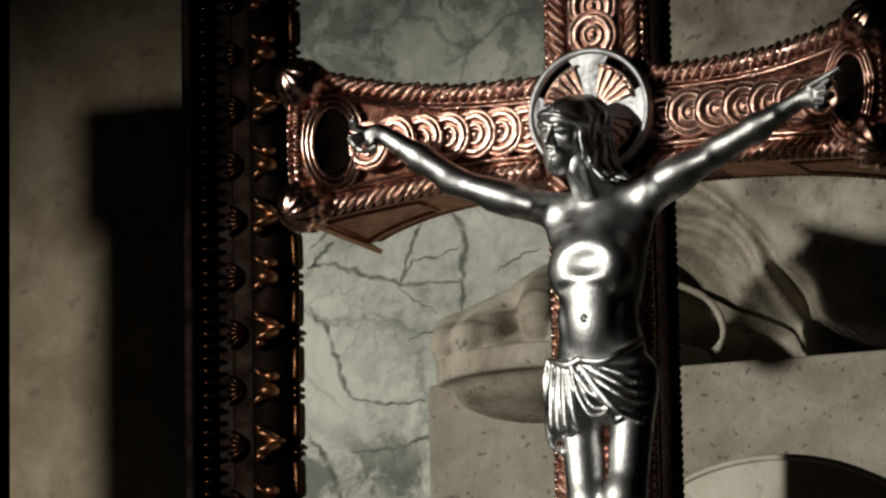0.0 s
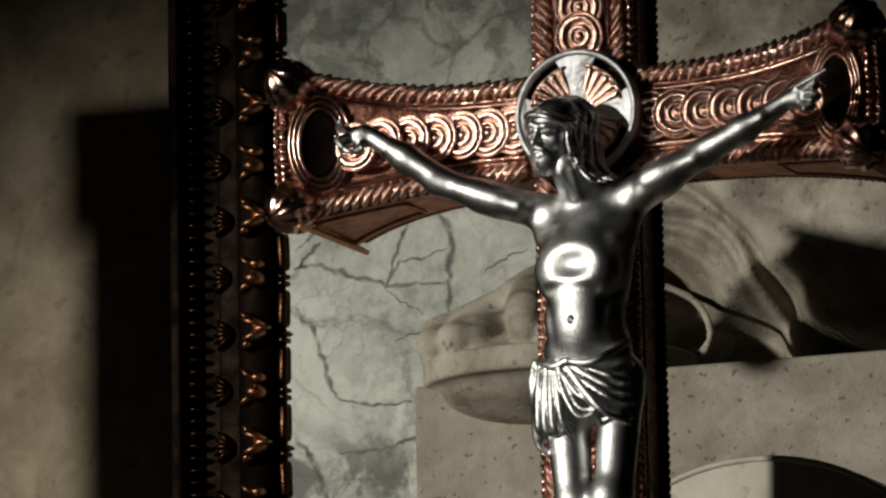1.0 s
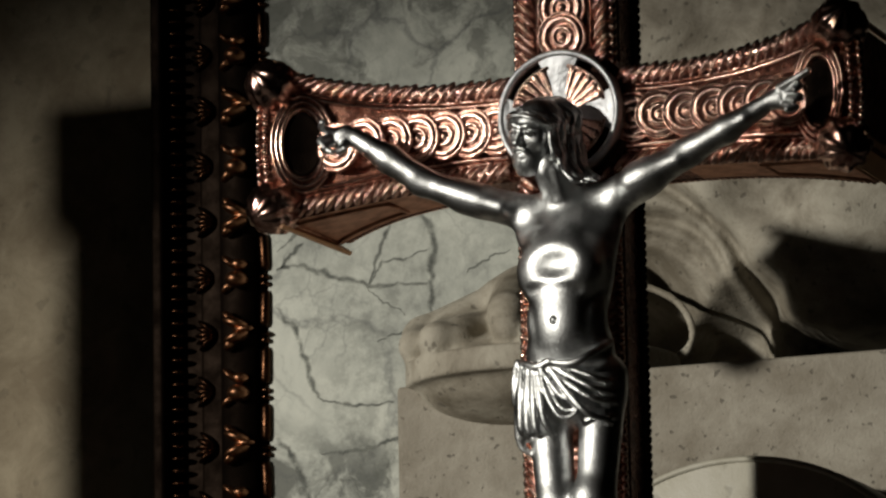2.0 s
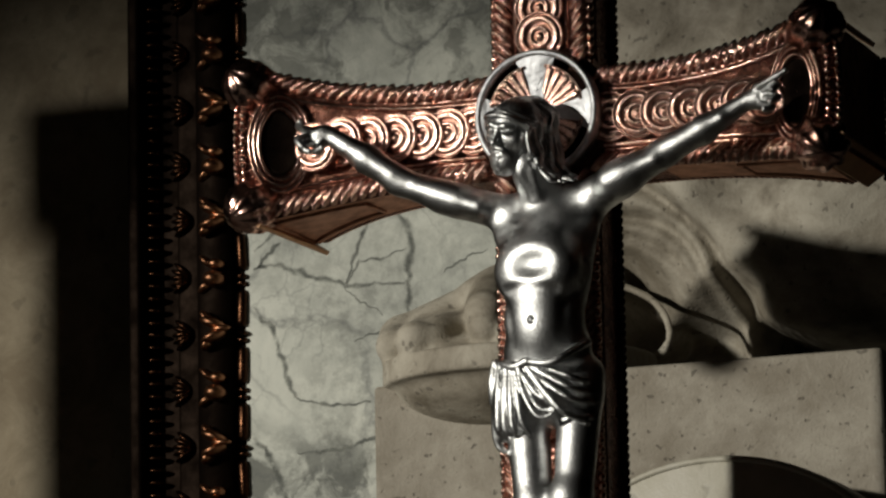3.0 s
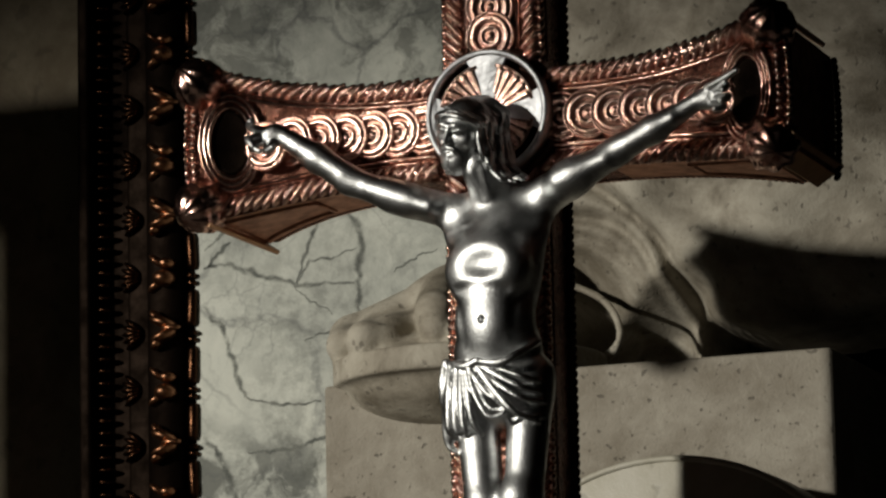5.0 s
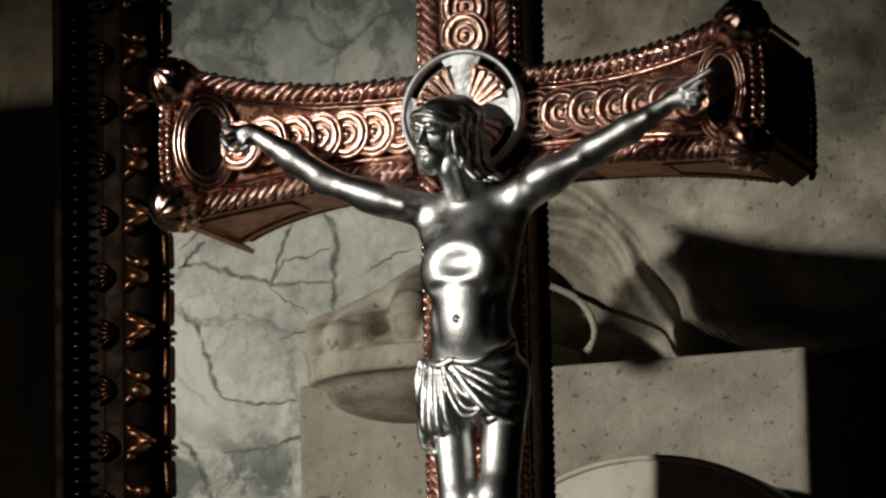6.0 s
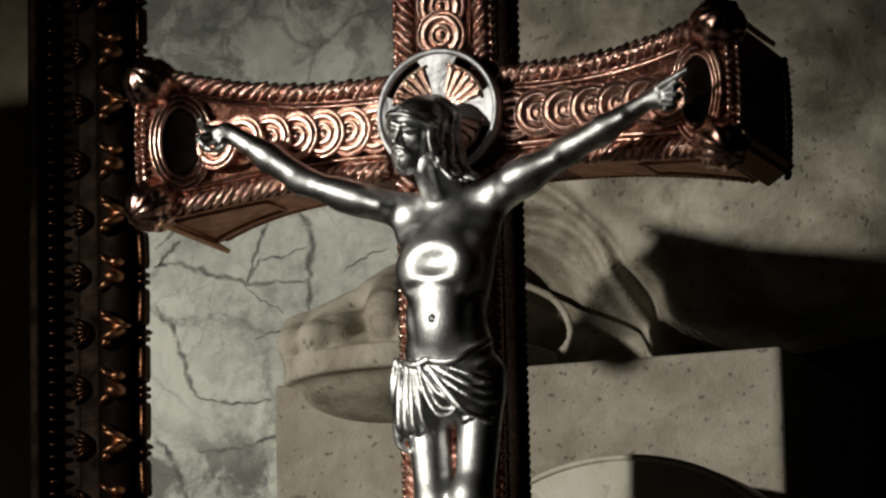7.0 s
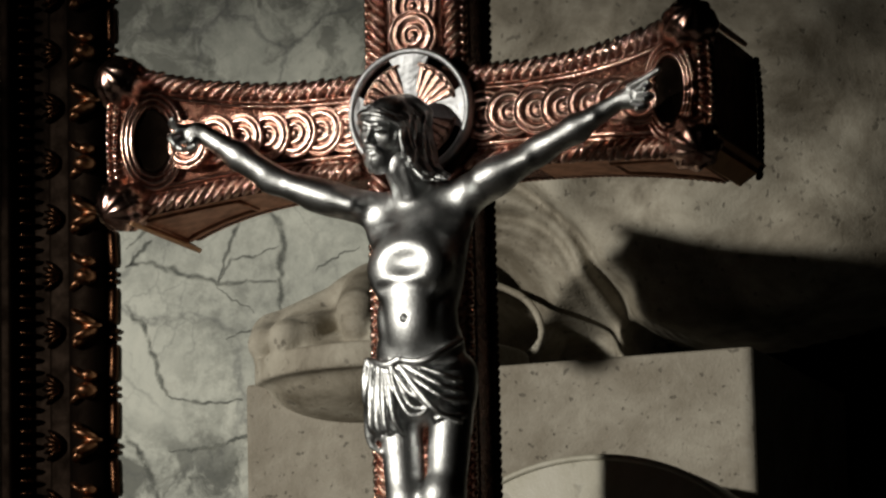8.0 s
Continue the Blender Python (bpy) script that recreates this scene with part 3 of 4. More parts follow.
def keep_largest(mesh):
    """Drop the crumbs that carving leaves loose from the main body."""
    bm = bmesh.new()
    bm.from_mesh(mesh)
    left, bodies = set(bm.verts), []
    while left:
        seed = left.pop()
        found, todo = [seed], [seed]
        while todo:
            v = todo.pop()
            for e in v.link_edges:
                w = e.other_vert(v)
                if w in left:
                    left.discard(w)
                    found.append(w)
                    todo.append(w)
        bodies.append(found)
    bodies.sort(key=len)
    loose = [v for b in bodies[:-1] for v in b]
    if loose:
        bmesh.ops.delete(bm, geom=loose, context="VERTS")
    bm.to_mesh(mesh)
    bm.free()
    return [len(b) for b in bodies]


keep_largest(statue.data)

# ---- dark veins that cross the marble ----
VEIN = stone("dark_vein", ((0.09, 0.095, 0.09), (0.15, 0.16, 0.148), (0.24, 0.25, 0.225)), 40.0, 0.0, 60.0, 0.95, 0.1)
VEIN.node_tree.nodes["Principled BSDF"].inputs["Specular IOR Level"].default_value = 0.05


def feathered(m):
    """Lets a vein fade out across its width and break up along its length."""
    nt = m.node_tree
    link = nt.links.new
    co = nt.nodes.new("ShaderNodeTexCoord")
    axes = nt.nodes.new("ShaderNodeSeparateXYZ")
    link(co.outputs["UV"], axes.inputs[0])
    across = ramp(nt, [(0.0, (0, 0, 0)), (0.5, (1, 1, 1)), (1.0, (0, 0, 0))])
    across.color_ramp.interpolation = "EASE"
    link(axes.outputs["X"], across.inputs["Fac"])
    gaps = add(nt, "ShaderNodeTexNoise", Scale=55.0, Detail=5.0, Roughness=0.65)
    link(co.outputs["Object"], gaps.inputs["Vector"])
    worn = ramp(nt, [(0.34, (0.12, 0.12, 0.12)), (0.62, (0.95, 0.95, 0.95))])
    link(gaps.outputs["Fac"], worn.inputs["Fac"])
    k = nt.nodes.new("ShaderNodeMath")
    k.operation = "MULTIPLY"
    link(across.outputs["Color"], k.inputs[0])
    link(worn.outputs["Color"], k.inputs[1])
    link(k.outputs[0], nt.nodes["Principled BSDF"].inputs["Alpha"])


feathered(VEIN)


def vein(points, wide):
    """A crooked, tapering vein, a hair proud of the polished face."""
    bm = bmesh.new()
    fine = []
    for a, b in zip(points, points[1:]):
        for i in range(16):
            fine.append(Vector(a).lerp(Vector(b), i / 16))
    fine.append(Vector(points[-1]))
    n = len(fine)
    rows = []
    for i, p in enumerate(fine):
        d = (fine[min(i + 1, n - 1)] - fine[max(i - 1, 0)]).normalized()
        side = Vector((-d.z, 0, d.x))
        q = p + side * (0.0035 * noise.noise(p * 42) + 0.0022 * noise.noise(p * 140) + 0.0010 * noise.noise(p * 420))
        w = wide * (0.25 + 0.75 * math.sin(math.pi * (0.08 + 0.84 * i / (n - 1)))) * (0.9 + 1.6 * abs(noise.noise(p * 90)))
        rows.append([Vector((q.x - side.x * w, 0.3076, q.z - side.z * w)), Vector((q.x, 0.3076, q.z)), Vector((q.x + side.x * w, 0.3076, q.z + side.z * w))])
    vs = grid_faces(bm, rows)
    side_of = {v: j / 2 for row in vs for j, v in enumerate(row)}
    uv = bm.loops.layers.uv.new("across")
    for f in bm.faces:
        for corner in f.loops:
            corner[uv].uv = (side_of[corner.vert], 0.5)
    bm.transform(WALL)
    return bm


panel = bpy.data.objects["marble_panel"]
for pts, wide in (
    ([(-0.2604, 0.3080, 2.2754), (-0.2478, 0.3080, 2.2597), (-0.2456, 0.3080, 2.2376), (-0.2487, 0.3080, 2.2088), (-0.2466, 0.3080, 2.1796)], 0.0043),
    ([(-0.3907, 0.3080, 2.2349), (-0.3654, 0.3080, 2.2338), (-0.3341, 0.3080, 2.2215), (-0.3055, 0.3080, 2.2133), (-0.2512, 0.3080, 2.2100)], 0.0029),
    ([(-0.2813, 0.3080, 2.2699), (-0.2946, 0.3080, 2.2466), (-0.3039, 0.3080, 2.2132)], 0.0024),
    ([(-0.3055, 0.3080, 2.2133), (-0.2922, 0.3080, 2.2317), (-0.2482, 0.3080, 2.2378)], 0.0014),
    ([(-0.3911, 0.3080, 2.2005), (-0.3703, 0.3080, 2.1745), (-0.3602, 0.3080, 2.1397), (-0.3521, 0.3080, 2.1197)], 0.0032),
    ([(-0.3922, 0.3080, 2.0885), (-0.3751, 0.3080, 2.0680), (-0.3650, 0.3080, 2.0385), (-0.3524, 0.3080, 2.0089)], 0.0036),
    ([(-0.2466, 0.3080, 2.1796), (-0.2776, 0.3080, 2.1699), (-0.2984, 0.3080, 2.1642)], 0.0015),
    ([(-0.3521, 0.3080, 2.1197), (-0.3199, 0.3080, 2.1102), (-0.2838, 0.3080, 2.1091)], 0.0018),
    ([(-0.3906, 0.3080, 2.2496), (-0.3704, 0.3080, 2.2627), (-0.3438, 0.3080, 2.2801)], 0.0014),
    ([(-0.3855, 0.3080, 2.2345), (-0.3785, 0.3080, 2.2447), (-0.3662, 0.3080, 2.2550)], 0.0026),
    ([(-0.3516, 0.3080, 2.0713), (-0.3153, 0.3080, 2.0723), (-0.2893, 0.3080, 2.0806), (-0.2739, 0.3080, 2.0815)], 0.0022),
    ([(-0.3055, 0.3080, 2.2124), (-0.2902, 0.3080, 2.1975), (-0.2723, 0.3080, 2.1835)], 0.0011),
    ([(-0.2152, 0.3080, 2.2158), (-0.1945, 0.3080, 2.2286), (-0.1741, 0.3080, 2.2317)], 0.0014),
):
    part("vein", vein(pts, wide), VEIN, panel, "dark grey vein in the marble")

# ---- unseen post, added to throw the stepped shadow on the wall panel ----
post = empty("shadow_post", "unseen dark bronze post with a block capital, placed to cast a shadow", "post", (-1.228, -0.35, 1.801))


def post_piece(lo, hi):
    bm = bmesh.new()
    box(bm, lo, hi, 0.006)
    return bm


part("shaft", post_piece((-0.072, -0.045, 0.0), (0.028, 0.045, 0.722)), BRONZE, post, smooth=False)
part("capital", post_piece((-0.086, -0.05, 0.718), (0.045, 0.05, 0.832)), BRONZE, post, smooth=False)

# ---- the copper altar crucifix ----
cross = empty("altar_crucifix", "ornate red copper altar cross with a silver figure and halo", "crucifix", (0.0, 0.0, 1.801))
CI = Matrix.Translation((0, 0, -1.801))


def swell(s):
    """0 along the plain middle of an arm, 1 at its flared end."""
    t = min(max((abs(s) - 0.07) / 0.160, 0), 1)
    return t ** 2.1


def half_height(s, e=1):
    """Above (e 1) or below (e -1) the middle; the flare under one end is the slighter."""
    return 0.0395 + (0.0120 if s > 0 and e < 0 else 0.0225) * swell(s)


def half_depth(s):
    return 0.0285 + 0.034 * swell(s) ** 1.35


def bar_mesh(lo, hi, n, upright):
    """One arm of the cross, lofted along its length, with canted ends."""
    bm = bmesh.new()
    stations = [(s, half_height(s), half_height(s, -1), half_depth(s)) for s in [lo + (hi - lo) * i / n for i in range(n + 1)]]

    def canted(s, sign):
        low = 0.79 if sign > 0 else 1.0
        return [(s + sign * 0.006, 0.0555, 0.0555 * low, 0.0600), (s + sign * 0.012, 0.050, 0.050 * low, 0.0600), (s + sign * 0.017, 0.030, 0.030, 0.0590)]

    if not upright:
        stations = canted(lo, -1)[::-1] + stations + canted(hi, 1)
    rows = []
    for s, h, g, d in stations:
        sec = [(-g + 0.004, -d), (h - 0.004, -d), (h, -d + 0.004), (h, d - 0.004), (h - 0.004, d), (-g + 0.004, d), (-g, d - 0.004), (-g, -d + 0.004)]
        rows.append([Vector((a, y, s)) if upright else Vector((s, y, ZC + a)) for a, y in sec])
    vs = grid_faces(bm, rows, closed_u=True)
    bm.faces.new(vs[0])
    bm.faces.new(vs[-1])
    return bm


arm = part("cross_arm", bar_mesh(-0.222, 0.222, 60, False), COPPER_GROUND, cross, smooth=False, where=CI)


def shaft():
    bm = bmesh.new()
    box(bm, (-0.0385, -0.028, 1.801), (0.0385, 0.028, 2.52), 0.003)
    return bm


part("cross_shaft", shaft(), COPPER_GROUND, cross, smooth=False, where=CI)


def strand_places(points, normal, width, step, lean, high):
    """Where the slanted strands of a cable moulding lie along points."""
    pts = [Vector(p) for p in points]
    carry = 0.0
    for a, b in zip(pts, pts[1:]):
        d = b - a
        length = d.length
        d.normalize()
        side = d.cross(Vector(normal)).normalized()
        m = Matrix((d, side, Vector(normal))).transposed().to_4x4()
        s = carry
        while s < length:
            yield Matrix.Translation(a + d * s) @ m @ pose(0, 0, 0, 0, 0, lean) @ Matrix.Diagonal((width * 0.68, step * 0.45, high, 1))
            s += step
        carry = s - length


def small_cable(name, points, normal, width, step, lean, high, material):
    bm = bmesh.new()
    for m in strand_places(points, normal, width, step, lean, high):
        blob(bm, m, 8, 5)
    ob = part(name, bm, material, cross, where=CI)
    ob["kind"] = "stuff"
    return ob


bm = bmesh.new()
blob(bm, Matrix(), 12, 8)
STRAND = bpy.data.meshes.new("strand")
bm.to_mesh(STRAND)
bm.free()
STRAND.polygons.foreach_set("use_smooth", [True] * len(STRAND.polygons))
STRAND.materials.append(COPPER)


def rope(points, normal, width, step, lean, high=0.0056):
    """A cable moulding: a low rounded core with strands laid slantwise over it."""
    bm = bmesh.new()
    tube(bm, points, width * 0.26, 8)
    core = part("rope_moulding", bm, COPPER, cross, where=CI)
    for m in strand_places(points, normal, width, step, lean, high):
        j = m @ pose(0, 0, 0, 0, 0, random.uniform(-3, 3)) @ Matrix.Diagonal((random.uniform(0.94, 1.05), 1, random.uniform(0.85, 1.1), 1))
        shared("strand", STRAND, core, j)


def arm_line(sign, edge, y_off, lo=0.045, hi=0.213, n=24):
    """Points along the front of one arm at a distance edge inside its upper (+) or lower (-) border."""
    out = []
    for i in range(n + 1):
        s = lo + (hi - lo) * i / n
        h = half_height(sign * s, edge) - abs(edge)
        out.append((sign * s, -half_depth(s) - y_off, ZC + (h if edge > 0 else -h)))
    return out


FRONT = (0, -1, 0)
for sign in (-1, 1):
    for e in (1, -1):
        line = arm_line(sign, e * 0.0068, 0.0008)
        if sign < 0:
            line = line[::-1]
        rope(line, FRONT, 0.0165, 0.0076, -48)
        bm = bmesh.new()
        tube(bm, arm_line(sign, e * 0.0185, 0.0008), 0.0022, 8)
        part("fillet", bm, COPPER, cross, where=CI)
        bm = bmesh.new()
        tube(bm, arm_line(sign, e * 0.0148, 0.0004), 0.0013, 8)
        part("fillet", bm, COPPER, cross, where=CI)
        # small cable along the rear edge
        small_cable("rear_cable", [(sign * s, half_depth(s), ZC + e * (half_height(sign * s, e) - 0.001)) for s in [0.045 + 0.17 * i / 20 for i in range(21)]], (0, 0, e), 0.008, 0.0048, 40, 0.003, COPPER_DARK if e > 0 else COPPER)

for sx in (-1, 1):
    for lo, hi in ((2.305, 2.515), (1.806, 2.218)):
        rope([(sx * 0.0305, -0.0285, lo), (sx * 0.0305, -0.0285, hi)], FRONT, 0.0155, 0.0076, 42 * sx)
        bm = bmesh.new()
        tube(bm, [(sx * 0.0205, -0.029, lo), (sx * 0.0205, -0.029, hi)], 0.0021, 8)
        part("fillet", bm, COPPER, cross, where=CI)
    for lo, hi in ((2.305, 2.515), (1.806, 2.215)):
        for y, r in ((-0.019, 0.0022), (0.019, 0.0026)):
            bm = bmesh.new()
            tube(bm, [(sx * 0.0388, y, lo), (sx * 0.0388, y, hi)], r, 8)
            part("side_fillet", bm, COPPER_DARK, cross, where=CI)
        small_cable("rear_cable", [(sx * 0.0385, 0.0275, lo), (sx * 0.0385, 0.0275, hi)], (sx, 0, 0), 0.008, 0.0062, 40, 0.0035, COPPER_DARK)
        small_cable("front_cable", [(sx * 0.0385, -0.0265, lo), (sx * 0.0385, -0.0265, hi)], (sx, 0, 0), 0.007, 0.0068, 40, 0.003, COPPER)


def coin(r=0.0195):
    """A boss of rings one inside the other, with a beaded rim; it lies on xy."""
    bm = bmesh.new()
    k = r / 0.0195

    def wave(j, i, rr, h):
        return (rr, h + (0.0009 * (i % 2) if j in (2, 3) else 0)) 

    prof = [(0.0195, -0.002), (0.0195, 0.001), (0.0188, 0.0024), (0.0178, 0.0024), (0.0172, 0.0011), (0.0164, 0.0026), (0.0148, 0.0035), (0.0128, 0.0036), (0.0112, 0.0027),
            (0.0104, 0.0008), (0.0096, 0.0008), (0.0088, 0.0023), (0.0072, 0.0030), (0.0056, 0.0026), (0.0046, 0.0009), (0.0036, 0.0012), (0.0022, 0.0026), (0.0004, 0.0030)]
    lathe(bm, [(a * k, b) for a, b in prof], 56, wave=wave)
    return bm


UP = pose(0, 0, 0, 90, 0, 0)
disc = None
for sign in (-1, 1):
    for i in range(6):
        s = 0.0545 + 0.0215 * i
        y = -half_depth(s) - 0.0035 + 0.0003 * i
        where = CI @ pose(sign * s, y, ZC) @ UP @ pose(0, 0, 0, 0, sign * 7, 0)
        if disc is None:
            disc = part("disc", coin(), COPPER_DISC, cross, "ringed copper boss", where=where)
        else:
            tagged(shared("disc", disc.data, cross, where), "ringed copper boss")
for z in [2.326 + 0.0225 * i for i in range(8)] + [2.195 - 0.0225 * i for i in range(17)]:
    where = CI @ pose(0, -0.0315, z) @ UP @ pose(0, 0, 0, 7 if z > ZC else -7, 0, 0)
    tagged(shared("disc", disc.data, cross, where), "ringed copper boss")

# flared ends: oval rings, black plate for a hollow, boss, bead rows, corner knobs


def oval_ring(cx, y, rx, rz, r):
    bm = bmesh.new()
    tube(bm, [(cx + rx * math.cos(a), y, ZC + rz * math.sin(a)) for a in [2 * math.pi * i / 44 for i in range(44)]], r, 8, closed=True)
    return bm


def oval_plate(cx, y, rx, rz):
    bm = bmesh.new()
    rows = [[Vector((cx + k * rx * math.cos(a), y + dy, ZC + k * rz * math.sin(a))) for a in [2 * math.pi * i / 36 for i in range(36)]] for k, dy in ((1, 0.004), (1, 0), (0.9, 0.0008), (0.02, 0.001))]
    grid_faces(bm, rows, closed_u=True)
    return bm


def bead():
    bm = bmesh.new()
    blob(bm, Matrix.Diagonal((0.0024, 0.0026, 0.0027, 1)), 9, 7)
    return bm


def knob():
    """A faceted, ribbed corner knob with a pointed top."""
    bm = bmesh.new()

    def wave(k, i, r, h):
        return r * (1.0 + 0.07 * math.cos(2 * math.pi * i * 9 / 54)), h

    lathe(bm, [(0.017, -0.012), (0.0172, -0.002), (0.0162, 0.001), (0.0150, 0.002), (0.0150, 0.0035), (0.0130, 0.0075), (0.0085, 0.0110), (0.0030, 0.0132), (0.0004, 0.0136)], 54, where=Matrix.Diagonal((1.2, 1.2, 1.3, 1)), wave=wave)
    return bm


knob_first = bead_first = None
for sign in (-1, 1):
    cx, tilt = sign * 0.2060, sign * -24
    y = -half_depth(0.205) - 0.0030
    turn = Matrix.Translation((cx, y, 0)) @ pose(0, 0, 0, 0, 0, tilt) @ Matrix.Translation((-cx, -y, 0))
    # Flat plate; its black stands for the shade inside a hollow.
    part("hollow", oval_plate(cx, y - 0.001, 0.0145, 0.0245), SHADE_BLACK, cross, "flat black oval plate, a hollow's shade in its colour", where=CI @ turn)
    for rx, rz, r in ((0.0235, 0.0375, 0.0018), (0.0200, 0.0330, 0.0020), (0.0165, 0.0280, 0.0020)):
        part("oval_ring", oval_ring(cx, y - 0.001, rx, rz, r), COPPER, cross, where=CI @ turn)
    boss = shared("disc", disc.data, cross, CI @ pose(sign * 0.180, -half_depth(0.18) - 0.006, ZC - 0.004) @ UP @ pose(0, 0, 0, 0, sign * 5, 0))
    tagged(boss, "ringed copper boss")
    for x_in, y_in, count in ((0.2360, -0.0600, 17), (0.2290, -0.0625, 15)):
        for i in range(count):
            z = (i - (count - 1) / 2) * 0.0056
            x = sign * (x_in + 0.004 * (1 - (z / 0.05) ** 2))
            where = CI @ pose(x, y_in, ZC + z, random.uniform(-20, 20), 0, random.uniform(-20, 20))
            if bead_first is None:
                bead_first = part("bead", bead(), COPPER, cross, where=where)
            else:
                shared("bead", bead_first.data, cross, where)
    for e in (1, -1):
        where = CI @ pose(0.2255 if sign > 0 else -0.2320, -0.058, ZC + (0.049 if e > 0 else -0.043 if sign > 0 else -0.050), 90, 0, 0) @ pose(0, 0, 0, e * -28, sign * 28, 0)
        if knob_first is None:
            knob_first = part("corner_knob", knob(), COPPER, cross, "pointed copper corner knob", where=where)
        else:
            tagged(shared("corner_knob", knob_first.data, cross, where), "pointed copper corner knob")
        # plain canted plate at the corner
        bm = bmesh.new()
        wide = 0.0130 if e < 0 < sign else 0.0095 if e < 0 else 0.0060
        box(bm, (-wide, -0.064, -0.0016), (wide, 0.070, 0.0024), 0.0008, 1)
        part("corner_plate", bm, LIT_COPPER, cross, "smooth plain copper plate", smooth=False,
             where=CI @ pose(0.2325 if e < 0 < sign else sign * 0.2270, 0.0, ZC + (-0.0435 if e < 0 < sign else e * 0.0600), 0, sign * e * 33, 0))
    bm = bmesh.new()
    rows = [[Vector((sign * (0.2395 + 0.002 * (1 - (z / 0.045) ** 2)), yy, ZC + z)) for yy in (-0.054, 0.058)] for z in [0.045 * (i / 6 - 1) for i in range(13)]]
    grid_faces(bm, rows)
    part("end_panel", bm, COPPER_PLAIN, cross, "dark brown plain end panel", where=CI)
    small_cable("rear_cable", [(sign * (0.2400 + 0.003 * (1 - (z / 0.05) ** 2)), 0.062, ZC + z) for z in [0.046 * (i / 8 - 1) for i in range(17)]], (sign, 0, 0), 0.008, 0.0052, 40, 0.003, COPPER_DARK)
    # sunk panel on the underside of the flare
    bm = bmesh.new()
    ring = []
    for s, y in [(0.150 + 0.070 * i / 8, -1) for i in range(9)] + [(0.220 - 0.070 * i / 8, 1) for i in range(9)]:
        ring.append((sign * s, y * (half_depth(s) - 0.014), ZC - half_height(sign * s, -1) - 0.0005))
    tube(bm, ring, 0.0022, 8, closed=True)
    part("panel_rim", bm, COPPER_PLAIN, cross, where=CI)
    bm = bmesh.new()
    grid_faces(bm, [[Vector((sign * s, y * (half_depth(s) - 0.003), ZC - half_height(sign * s, -1) - 0.0006)) for y in (-1, 1)] for s in [0.090 + 0.130 * i / 16 for i in range(17)]])
    part("underside", bm, COPPER_PLAIN, cross, "smooth plain copper underside", where=CI)

# ---- halo ----
HALO = Vector((0.0008, -0.046, 2.2640))


def halo_ring():
    bm = bmesh.new()
    prof = [(0.0486, 0.012), (0.0492, 0.0), (0.0480, -0.0025), (0.0462, -0.003), (0.0440, -0.0015), (0.0432, 0.003), (0.0438, 0.012)]
    n = 72
    rows = [[HALO + Vector((r * math.cos(a), y, r * math.sin(a))) for r, y in prof] for a in [2 * math.pi * i / n for i in range(n)]]
    grid_faces(bm, rows, closed_u=True, closed_v=True)
    return bm


def halo_arm(deg):
    """One arm of the cross inside the halo: narrow at the root, its sides swept out to the ring, its face hammered."""
    bm = bmesh.new()
    c, s = math.cos(radians(deg)), math.sin(radians(deg))
    rows = []
    for i in range(15):
        t = i / 14
        r = 0.004 + 0.0412 * t
        w = 0.0064 + 0.0026 * t + 0.0095 * t ** 3
        row = []
        for j in range(9):
            q = j / 4 - 1
            a, b = q * w, r
            y = 0.004 - 0.10 * b - 0.0010 * (1 - q * q) + 0.0005 * noise.noise(Vector((a * 240, b * 240, deg)))
            row.append(HALO + Vector((c * a - s * b, y, s * a + c * b)))
        rim = [HALO + Vector((c * q * w - s * r, 0.0085 - 0.10 * r, s * q * w + c * r)) for q in (1, -1)]
        rows.append(row + rim)
    vs = grid_faces(bm, rows, closed_u=True)
    bm.faces.new(vs[0])
    bm.faces.new(vs[-1])
    return bm


part("halo", halo_ring(), HALO_SILVER, cross, "flat silver halo ring", where=CI)
for deg in (0, 90, -90, 180):
    part("halo_arm", halo_arm(deg), HALO_SILVER, cross, "flared silver halo bar", smooth=False, where=CI)


def fan(deg):
    """A fluted copper fan that fills an opening of the halo, with a rolled outer edge."""
    bm = bmesh.new()
    rows = []
    for i in range(9):
        t = i / 8
        r = 0.010 + 0.0265 * t
        row = []
        for j in range(41):
            q = j / 20 - 1
            a = radians(deg + 31 * q)
            y = 0.0040 - 0.10 * r - 0.0022 * t * abs(math.cos(2.5 * math.pi * q)) ** 0.6
            row.append(HALO + Vector((r * math.cos(a), y, r * math.sin(a))))
        rows.append(row)
    back = [[p + Vector((0, 0.006, 0)) for p in row] for row in rows[::-1]]
    grid_faces(bm, rows + back, closed_v=True)
    tube(bm, [HALO + Vector((0.0366 * math.cos(radians(deg + q)), 0.0002, 0.0366 * math.sin(radians(deg + q)))) for q in range(-33, 34, 6)], 0.0016, 8)
    return bm


for deg in (45, 135, -45, -135):
    part("ray_fan", fan(deg), COPPER_DISC, cross, "copper rays behind the halo", where=CI)
bm = bmesh.new()
lathe(bm, [(0.054, 0.0), (0.054, 0.004), (0.050, 0.006), (0.0005, 0.006)], 64, where=Matrix.Translation((HALO.x, -0.0275, HALO.z)) @ UP)
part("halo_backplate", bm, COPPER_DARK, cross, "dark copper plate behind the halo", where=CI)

# ---- the silver figure, one cast piece ----
c = Clay((-0.215, -0.125, 1.90), (0.225, -0.024, 2.285), 0.001)
# trunk: the chest leans out from the shoulders to the arch of the ribs
c.egg((0.0115, -0.0560, 2.176), (0.041, 0.0200, 0.036), (-24, 0, -6), 0.012)
c.egg((0.0145, -0.0640, 2.146), (0.0335, 0.0270, 0.036), (-8, 0, -6), 0.016)
c.egg((0.0125, -0.0650, 2.112), (0.0275, 0.0250, 0.040), (0, 0, -6), 0.018)
